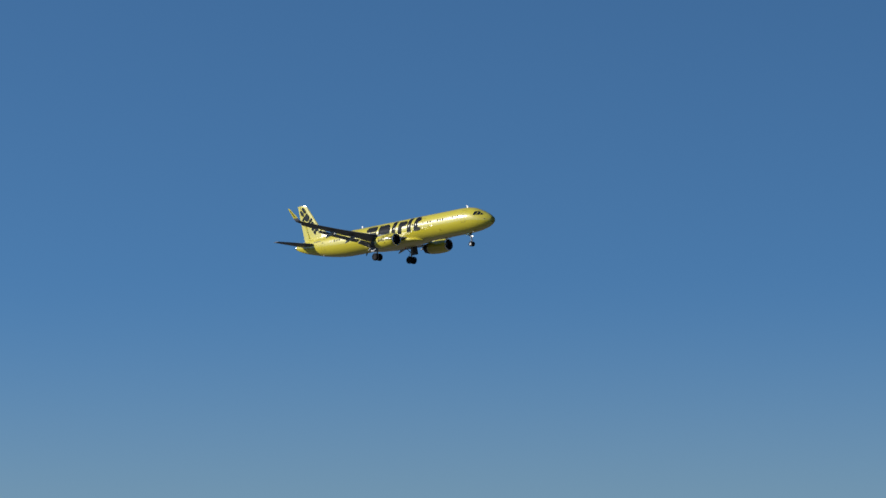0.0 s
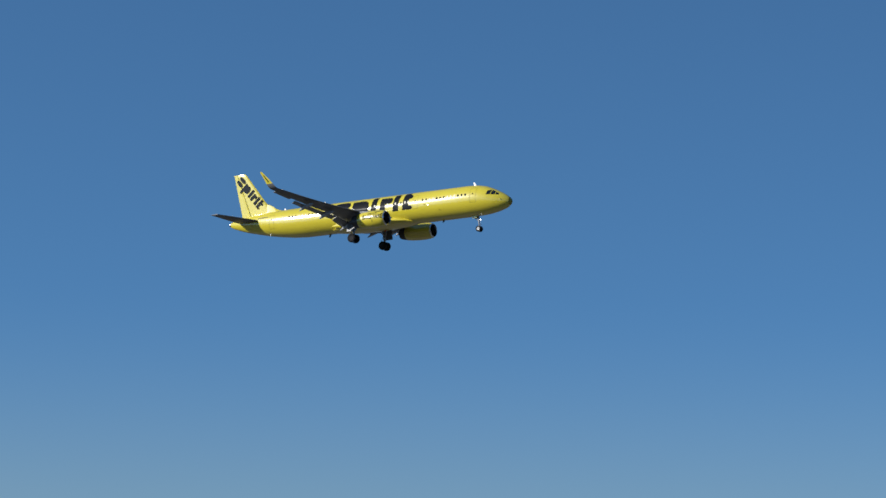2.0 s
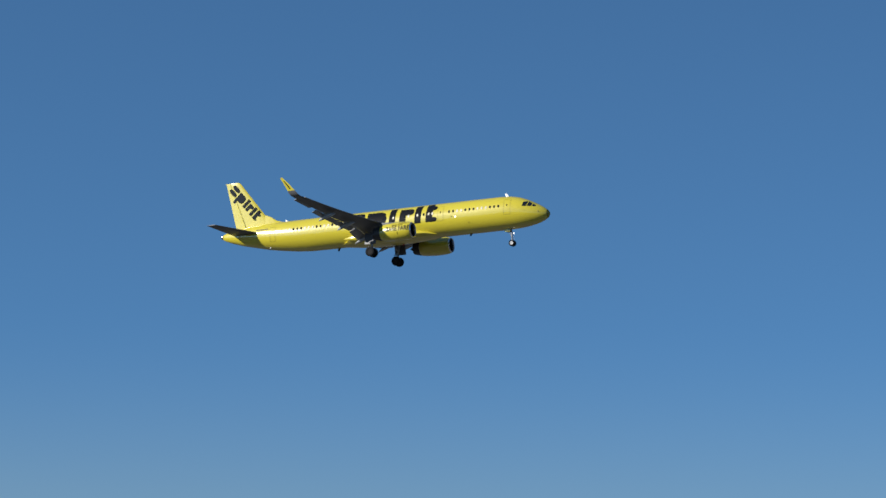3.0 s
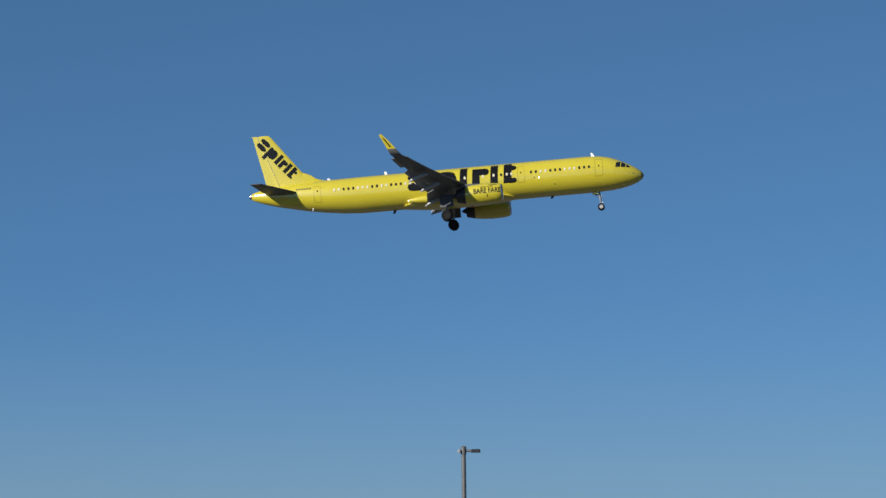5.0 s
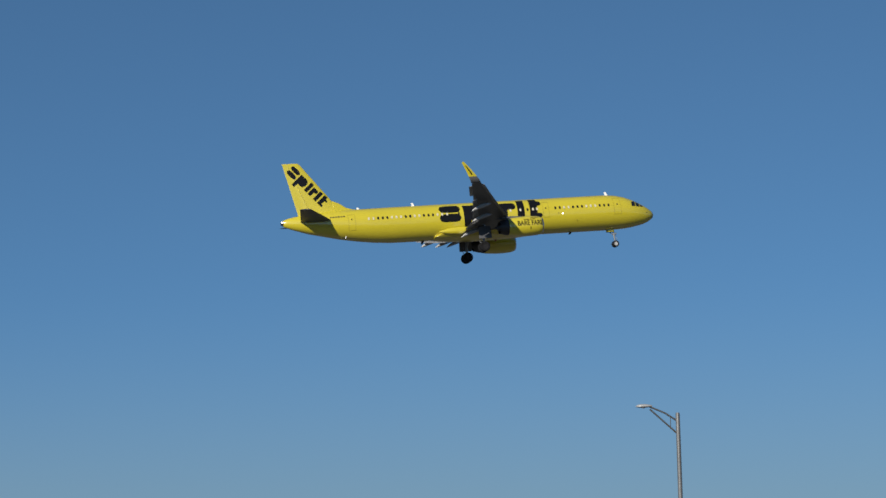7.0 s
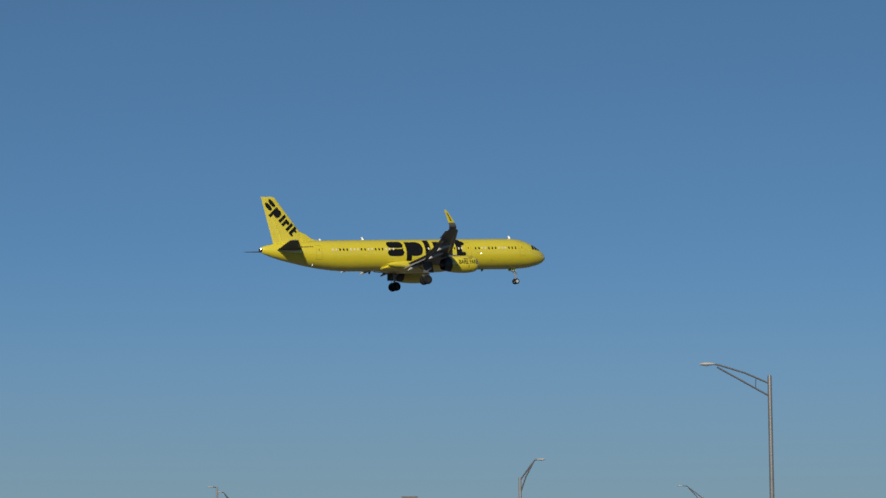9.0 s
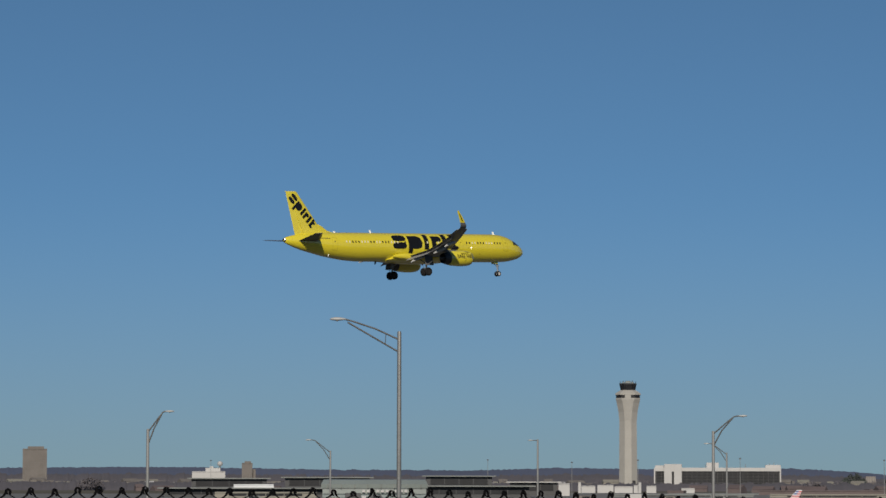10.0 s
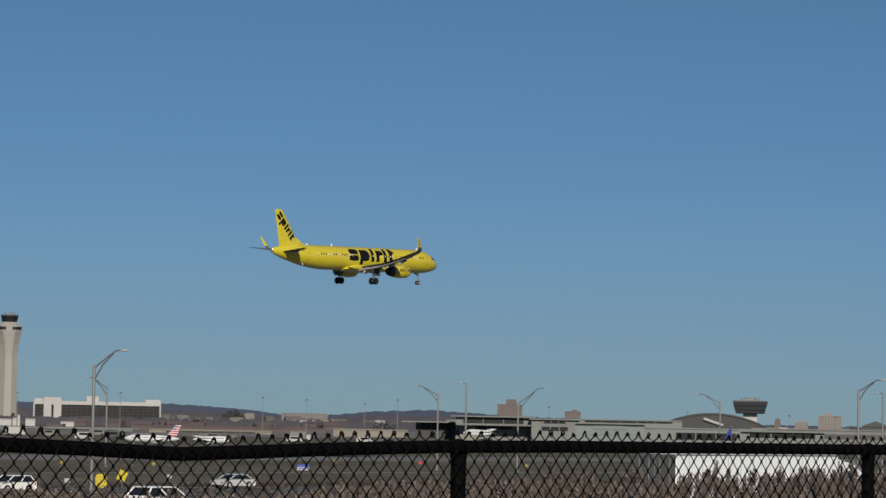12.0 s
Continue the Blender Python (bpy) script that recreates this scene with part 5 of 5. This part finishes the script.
rv = random.Random(21)
for k in range(36):
    kind = rv.choice(("van", "van", "truck", "cart"))
    w, h = {"van": (2.4, 2.1), "truck": (3.6, 3.4), "cart": (1.6, 1.7)}[kind]
    service_vehicle(rv.uniform(34.6, 60.0), rv.uniform(860, 1120), w * rv.uniform(0.9, 1.2), h * rv.uniform(0.9, 1.15), rv.choice((WHITE_WALL, CREAM_WALL, CONCRETE_GREY, DARK_ROOF, GREY_BRICK, DARK_ROOF, HALL_DARK)), kind)

# small far houses and sheds, too many to count
def far_houses(seed, n, az0, az1, r0, r1, h0, h1, mat, label):
    rnd = random.Random(seed)
    shapes = []
    for _ in range(n):
        m = facing(rnd.uniform(az0, az1), rnd.uniform(r0, r1)) @ Matrix.Rotation(rnd.uniform(-0.5, 0.5), 4, "Z")
        w, d, h = rnd.uniform(2.5, 9), rnd.uniform(6, 12), rnd.uniform(h0, h1)
        shapes.append(moved(box(-w, w, 0, d, 0, h), m))
        if rnd.random() < 0.6:
            shapes.append(moved(loft([[(-w, -0.4, h), (w, -0.4, h), (w, d / 2, h + 2.5), (-w, d / 2, h + 2.5)], [(-w, d, h), (w, d, h), (w, d / 2 + 0.1, h + 2.5), (-w, d / 2 + 0.1, h + 2.5)]]), m))
    ob = part("far_houses", merge(*shapes), mat, smooth=False)
    tagged(ob, label, "houses", kind="stuff")


def scrub(name, seed, n, az0, az1, r0, r1, h0, h1, wide, blades, size, mat, label, category):
    """Loose twiggy clumps, each a spray of small blades round its foot."""
    rnd = random.Random(seed)
    verts, faces = [], []
    for _ in range(n):
        p = spot(rnd.uniform(az0, az1), r0 + (r1 - r0) * rnd.random() ** 1.3)
        h, w = rnd.uniform(h0, h1), wide * rnd.uniform(0.5, 1.2)
        for _ in range(blades):
            q = rnd.random()
            c = p + Vector((rnd.gauss(0, w * 0.5), rnd.gauss(0, w * 0.5), h * q * (1 - 0.25 * rnd.random())))
            d = Vector((rnd.uniform(-0.7, 0.7), rnd.uniform(-0.7, 0.7), rnd.uniform(0.3, 1))).normalized() * size * rnd.uniform(0.5, 1.2)
            e = Vector((rnd.uniform(-1, 1), rnd.uniform(-1, 1), rnd.uniform(-0.3, 0.3))).normalized() * size * 0.35
            c.z = max(c.z, 0.02 + abs(e.z))
            k = len(verts)
            verts.extend((c - e, c + e, c + d))
            faces.append((k, k + 1, k + 2))
    tagged(part(name, (verts, faces), mat, smooth=False), label, category, kind="stuff")


scrub("dry_scrub", 51, 420, 38, 63, 225, 500, 0.2, 0.6, 1.3, 26, 0.28, DRY_GRASS, "low dry brown scrub on the winter field", "scrub")
scrub("dry_scrub", 52, 500, 40, 63, 210, 290, 0.3, 1.1, 1.6, 26, 0.3, TREES, "low grey leafless scrub beside the highway", "scrub")
scrub("bare_trees", 53, 1500, 28, 63, 2620, 3250, 4.0, 9.0, 5.0, 34, 1.8, TREES, "grey-brown leafless trees among the far houses", "trees")
far_houses(31, 80, 28, 62, 2620, 3250, 3, 8, CREAM_WALL, "pale low houses scattered before the ridge")
far_houses(32, 195, 28, 62, 2620, 3250, 3, 9, GREY_BRICK, "grey-brown low houses scattered before the ridge")
far_houses(33, 57, 28, 62, 2620, 3200, 3, 7, WHITE_WALL, "white low sheds scattered before the ridge")
far_houses(35, 60, 34, 62, 1900, 2400, 1.5, 3.2, MAROON, "brown airport sheds behind the aprons")


def tree_clump(az, r, w, h, mat, label, seed):
    rnd = random.Random(seed)
    t = empty("tree", facing(az, r))
    tagged(t, label, "tree", "far trees")
    part("trunk", tube([(0, 0, 0), (0.1, 0, h * 0.35), (0.3, 0, h * 0.75)], [0.45, 0.3, 0.08], 7), TREES, t)
    leaves = []
    for _ in range(520):
        a, q = rnd.uniform(0, 6.28), rnd.random() ** 0.5
        z = rnd.uniform(0.18, 1.0)
        rr = w * q * math.sin(math.pi * min(0.97, z) ** 0.8) ** 0.6
        c = Vector((rr * math.cos(a), rr * math.sin(a), h * z * rnd.uniform(0.9, 1.05)))
        s = rnd.uniform(0.4, 1.1) * w * 0.11
        d1 = Vector((rnd.uniform(-1, 1), rnd.uniform(-1, 1), rnd.uniform(-1, 1))).normalized() * s
        d2 = Vector((rnd.uniform(-1, 1), rnd.uniform(-1, 1), rnd.uniform(-1, 1))).normalized() * s
        leaves.append(([c - d1, c + d2, c + d1, c - d2], [(0, 1, 2, 3)]))
    part("crown", merge(*leaves), mat, t, smooth=False)


for k, (az, r, w, h, mt) in enumerate(((47.4, 2900, 7, 15, EVERGREEN), (47.52, 2900, 8, 16, EVERGREEN), (47.3, 2920, 6, 12, EVERGREEN), (47.64, 2930, 5, 11, EVERGREEN), (50.3, 2400, 11, 6, TREES), (46.7, 2400, 12, 6.5, TREES), (49.0, 2400, 11, 6, TREES), (38.0, 2400, 11, 9, TREES), (33.2, 2500, 11, 10, TREES))):
    tree_clump(az, r, w, h, mt, "dark evergreen clump on the skyline" if mt is EVERGREEN else "bare brown winter tree", 60 + k)


# ---- roadside ----
def sign_board(az, r, z0, z1, w, mat, label, tilt=0.0, panel=None, round_=False):
    s = empty("road_sign", facing(az, r))
    tagged(s, label, "sign")
    part("post", tube([(0, 0.06, 0), (0, 0.06, z1 - 0.1)], 0.04, 8), GALV_FAR, s)
    zc, h = (z0 + z1) / 2, (z1 - z0) / 2
    if round_:
        ring = lambda y: [(w * math.copysign(abs(math.cos(a)) ** 0.6, math.cos(a)), y, zc + h * math.copysign(abs(math.sin(a)) ** 0.6, math.sin(a))) for a in (2 * math.pi * k / 20 for k in range(20))]
        part("panel", loft([ring(-0.03), ring(0.0)]), mat, s, smooth=False)
    else:
        m = Matrix.Translation((0, 0, zc)) @ Matrix.Rotation(radians(tilt), 4, "Y")
        part("panel", moved(box(-w, w, -0.03, 0.0, -h, h, 0.005), m), mat, s, smooth=False)
    if panel:
        part("lower_panel", box(-w, w, -0.05, -0.034, z0, z0 + (z1 - z0) * 0.55), panel, s, smooth=False)
        for k in range(3):
            part("lettering_bar", box(-w * 0.75 + w * 0.5 * k, -w * 0.42 + w * 0.5 * k, -0.056, -0.052, z0 + (z1 - z0) * 0.15, z0 + (z1 - z0) * 0.4), SIGN_BLUE, s, smooth=False)


sign_board(45.03, 292, 0.05, 1.4, 0.56, SIGN_YELLOW, "yellow rounded roadside sign panel", round_=True)
sign_board(45.42, 294, 0.7, 1.7, 0.42, SIGN_YELLOW, "yellow tilted roadside warning sign", 25)
sign_board(48.80, 405, 0.25, 1.0, 0.8, SIGN_BLUE, "blue and white airfield guidance sign", panel=WHITE_WALL)
for az, r, mt in ((44.3, 420, SIGN_FADED), (46.0, 420, SIGN_FADED), (49.4, 480, SIGN_FADED), (44.4, 300, WHITE_WALL), (46.3, 330, WHITE_WALL), (51.0, 480, JET_RED), (53.0, 470, SIGN_FADED), (47.4, 500, SIGN_FADED)):
    sign_board(az, r, 0.35, 0.75, 0.26, mt, "small airfield marker board in the grass")


def reeds():
    rnd = random.Random(9)
    verts, faces = [], []
    def tri(a, b, c):
        k = len(verts)
        verts.extend((a, b, c))
        faces.append((k, k + 1, k + 2))
    def reed(x, y, h):
        lean = Vector((rnd.uniform(-0.1, 0.22), rnd.uniform(-0.1, 0.1), 0)) * h * 0.3
        b, t = Vector((x, y, NEAR_ROAD - 0.02)), Vector((x, y, h)) + lean
        w = 0.016
        side = Vector((w, -w * 0.6, 0))
        k = len(verts)
        verts.extend((b - side, b + side, t + side * 0.5, t - side * 0.5))
        faces.append((k, k + 1, k + 2, k + 3))
        for _ in range(7):     # long dry leaves
            q = rnd.uniform(0.25, 0.85)
            p = b.lerp(t, q)
            d = Vector((rnd.uniform(-1, 1), rnd.uniform(-1, 1), rnd.uniform(0.1, 0.9))).normalized() * rnd.uniform(0.35, 0.7)
            n = d.cross(Vector((0, 0, 1))).normalized() * 0.025
            tri(p - n, p + n, p + d)
        pl = rnd.uniform(0.55, 0.95)   # feathery plume
        for _ in range(34):
            q = rnd.random()
            p = t + Vector((lean.x * 0.3 * q, 0, -0.1 + pl * q * 0.75))
            a = rnd.uniform(0, 6.28)
            ln = (0.34 - 0.26 * q) * rnd.uniform(0.7, 1.2)
            d = Vector((math.cos(a) * ln * 0.8, math.sin(a) * ln * 0.8, ln * rnd.uniform(0.5, 1.4)))
            n = Vector((-math.sin(a), math.cos(a), 0)) * 0.05
            tri(p - n, p + n, p + d)
    for _ in range(5600):
        y = rnd.uniform(46, 76)
        az = rnd.uniform(33, 63)
        x = y * math.tan(radians(az))
        clump = noise.noise((x * 0.09, y * 0.09, 0))
        if rnd.random() > 0.72 + clump:
            continue
        lim = float(np.interp(az, [33, 44, 47, 48.5, 50, 53, 55.5, 57.5, 60, 63], [126, 124, 118, 109, 100, 91, 80, 65, 65, 65]))
        r = math.hypot(x, y)
        top = EYE - lim / 5377 * r
        tuft = noise.noise((x * 0.55, y * 0.55, 7.0))
        wild = float(np.interp(az, [50, 55], [0.35, 1.1]))
        h = max(NEAR_ROAD + 0.7, top - rnd.random() ** 1.8 * 0.9 - 0.84 + clump * 0.4 + tuft * wild)
        reed(x, y, h)
    ob = part("reeds", (verts, faces), REED, smooth=False)
    tagged(ob, "dry brown feathery reeds along the roadside", "reeds", kind="stuff")


reeds()
strip("reed_bed", -60, 220, 45, 78, NEAR_ROAD, SOIL, "brown bare soil of the reed bed", "soil", 0.029)
strip("verge", -400, 900, 127, 177, 0.025, SOIL, "brown bare median strip", "verge")
strip("verge", -400, 900, 209, 222, 0.025, SOIL, "brown bare verge beyond the highway", "verge")


# ---- traffic ----
def road_wheels(v, xs, r, half, w=0.22):
    for x in xs:
        for s in (-1, 1):
            t, q = wheel_shape((x, s * half, r), r, w)
            wh = part("wheel", t, RUBBER, v, "black tyre")
            part("rim", q, HUB, wh)


def car(label, mat, kind, category="car"):
    """Ahead is +x; it stands on z = 0."""
    v = empty("car")
    tagged(v, label, category, "highway traffic")
    if kind == "suv":
        L, sill, belt, roof = 2.12, 0.30, 1.02, 1.55
        cab = ((-1.98, 0.84), (-1.55, 0.70), (0.45, 0.70), (1.2, 0.82))
    elif kind == "sedan":
        L, sill, belt, roof = 2.35, 0.26, 0.98, 1.42
        cab = ((-1.85, 0.82), (-1.15, 0.66), (0.35, 0.66), (1.2, 0.8))
    else:
        L, sill, belt, roof = 2.75, 0.42, 1.15, 1.82
        cab = ((-0.9, 0.84), (-0.7, 0.74), (0.55, 0.74), (1.2, 0.84))
    def prof(y, k):
        return [(-L * k, y, sill + 0.1), (-L * k, y, belt - 0.12), (-L * 0.97 * k, y, belt), (0.4 * L, y, belt), (0.88 * L * k, y, belt - 0.16), (L * k, y, belt - 0.34), (L * k, y, sill + 0.12), (L * 0.9, y, sill), (-L * 0.9, y, sill)]
    body = part("body", loft([prof(-0.80, 0.97), prof(-0.92, 1.0), prof(0.92, 1.0), prof(0.80, 0.97)]), mat, v, "painted body", smooth=False)
    (x0, w0), (x1, w1), (x2, w2), (x3, w3) = cab
    glass = loft([[(x0, -w0, belt), (x3, -w3, belt), (x3, w3, belt), (x0, w0, belt)], [(x1, -w1, roof - 0.06), (x2, -w2, roof - 0.06), (x2, w2, roof - 0.06), (x1, w1, roof - 0.06)]])
    part("glasshouse", glass, GLASS_DARK, v, "dark windows", smooth=False)
    part("roof", loft([[(x1 - 0.06, -w1 - 0.02, roof - 0.07), (x2 + 0.06, -w2 - 0.02, roof - 0.07), (x2 + 0.06, w2 + 0.02, roof - 0.07), (x1 - 0.06, w1 + 0.02, roof - 0.07)], [(x1 + 0.1, -w1 + 0.1, roof), (x2 - 0.1, -w2 + 0.1, roof), (x2 - 0.1, w2 - 0.1, roof), (x1 + 0.1, w1 - 0.1, roof)]]), mat, v, smooth=False)
    for s in (-1, 1):
        for (xa, wa), (xb, wb) in (((x0, w0), (x1, w1)), ((x3, w3), (x2, w2)), ((x0 * 0.3 + x3 * 0.7 - 0.6, w0), (x1 * 0.3 + x2 * 0.7 - 0.75, w1))):
            part("pillar", tube([(xa, s * (wa + 0.005), belt - 0.02), (xb, s * (wb + 0.005), roof - 0.05)], 0.05, 6), mat, v)
        part("tail_lamp", box(-L - 0.01, -L + 0.12, s * 0.78 - 0.1, s * 0.78 + 0.1, belt - 0.35, belt - 0.12, 0.02), TAIL_LAMP, v, "red lamp")
        part("head_lamp", box(L - 0.16, L + 0.0, s * 0.72 - 0.16, s * 0.72 + 0.16, belt - 0.48, belt - 0.32, 0.03), LENS_MAT, v)
    road_wheels(v, (-L * 0.6, L * 0.6), 0.36, 0.80)
    return v


def lorry():
    v = empty("articulated_lorry")
    tagged(v, "white articulated lorry with a long box trailer", "truck", "highway traffic")
    # the trailer's rear end is at x = 0, the cab ahead of it
    tr = part("trailer", box(0, 15.7, -1.28, 1.28, 1.15, 4.22, 0.05), TRUCK_WHITE, v, "white box trailer")
    for k in range(1, 13):
        part("rivet_seam", box(1.2 * k - 0.02, 1.2 * k + 0.02, -1.288, -1.276, 1.25, 4.08), WHITE_WALL, tr, smooth=False)
    for y in (-0.64, 0.64):
        door = part("rear_door", box(-0.04, -0.004, y - 0.625, y + 0.625, 1.17, 4.19, 0.01), DOOR_GREY, tr, "dull grey rear door")
        for dy in (-0.3, 0.3):
            part("lock_rod", tube([(-0.06, y + dy, 1.25), (-0.06, y + dy, 3.95)], 0.02, 6), GEAR_METAL, door)
    part("top_rail", box(0, 15.7, -1.30, -1.282, 4.12, 4.2), GREY_ROOF, tr, smooth=False)
    part("bottom_rail", box(0, 15.7, -1.30, -1.24, 1.08, 1.22), DUCT, tr, smooth=False)
    part("underframe", box(0.3, 15.2, -0.5, 0.5, 0.8, 1.14), DUCT, tr, smooth=False)
    cabp = lambda y: [(16.3, y, 0.6), (16.3, y, 3.6), (16.5, y, 3.95), (17.5, y, 3.85), (18.5, y, 3.3), (19.0, y, 2.55), (19.4, y, 2.2), (20.9, y, 1.85), (21.2, y, 1.5), (21.2, y, 0.5)]
    cab = part("cab", loft([cabp(-1.05), cabp(-1.2), cabp(1.2), cabp(1.05)]), TRUCK_WHITE, v, "white aerodynamic tractor cab", smooth=False)
    part("side_window", box(17.75, 18.65, -1.225, -1.19, 2.15, 2.9, 0.05), GLASS_DARK, cab, smooth=False)
    part("sleeper_window", box(16.9, 17.3, -1.225, -1.19, 2.95, 3.35, 0.05), GLASS_DARK, cab, smooth=False)
    part("windscreen", loft([[(18.72, -1.0, 3.05), (18.72, 1.0, 3.05), (19.08, 1.0, 2.5), (19.08, -1.0, 2.5)], [(18.80, -0.95, 3.07), (18.80, 0.95, 3.07), (19.16, 0.95, 2.52), (19.16, -0.95, 2.52)]]), GLASS_DARK, cab, smooth=False)
    part("bumper", box(20.9, 21.35, -1.18, 1.18, 0.35, 0.75, 0.08), HUB, cab)
    part("exhaust", tube([(16.15, -1.0, 0.9), (16.15, -1.0, 3.9)], 0.09, 10), BARE_METAL, cab)
    part("mirror", box(18.9, 19.0, -1.5, -1.3, 2.1, 2.7, 0.03), DUCT, cab)
    road_wheels(v, (1.6, 2.9, 16.9, 18.1, 20.6), 0.5, 1.05, 0.4)
    return v


truck = lorry()
suv_white = car("white sport utility car on the highway", CAR_WHITE, "suv")
suv_near = car("white sport utility car in the nearer lanes", CAR_WHITE, "suv")
hatch_blue = car("dark teal car on the highway", CAR_BLUE, "suv")
pickup = car("white pickup truck on the highway", CAR_WHITE, "pickup")
sedan = car("silver saloon car on the highway", CAR_SILVER, "sedan")


# ---- what moves ----
def motions():
    walk(airliner, [(t, pose(x, y, EYE + z, bank, -nose_up, head)) for t, x, y, z, head, nose_up, bank in FLIGHT])
    # traffic: the thing, its lane, its place at 12 s, its speed in m/s
    for thing, y, x12, v in ((truck, 88.0, 127.6, 28.3), (suv_near, 124.0, 129.1, 34.0), (suv_white, 196.0, 185.2, -40.0), (hatch_blue, 200.0, 184.0, -36.0), (sedan, 203.5, 222.0, -42.0), (pickup, 192.0, 143.5, -36.0)):
        walk(thing, [(t, pose(x12 + v * (t - 12.0), y, NEAR_ROAD + 0.002 if y < 130 else 0.032, 0, 0, 0 if v > 0 else 180)) for t in (0, 4, 8, 12)])


motions()
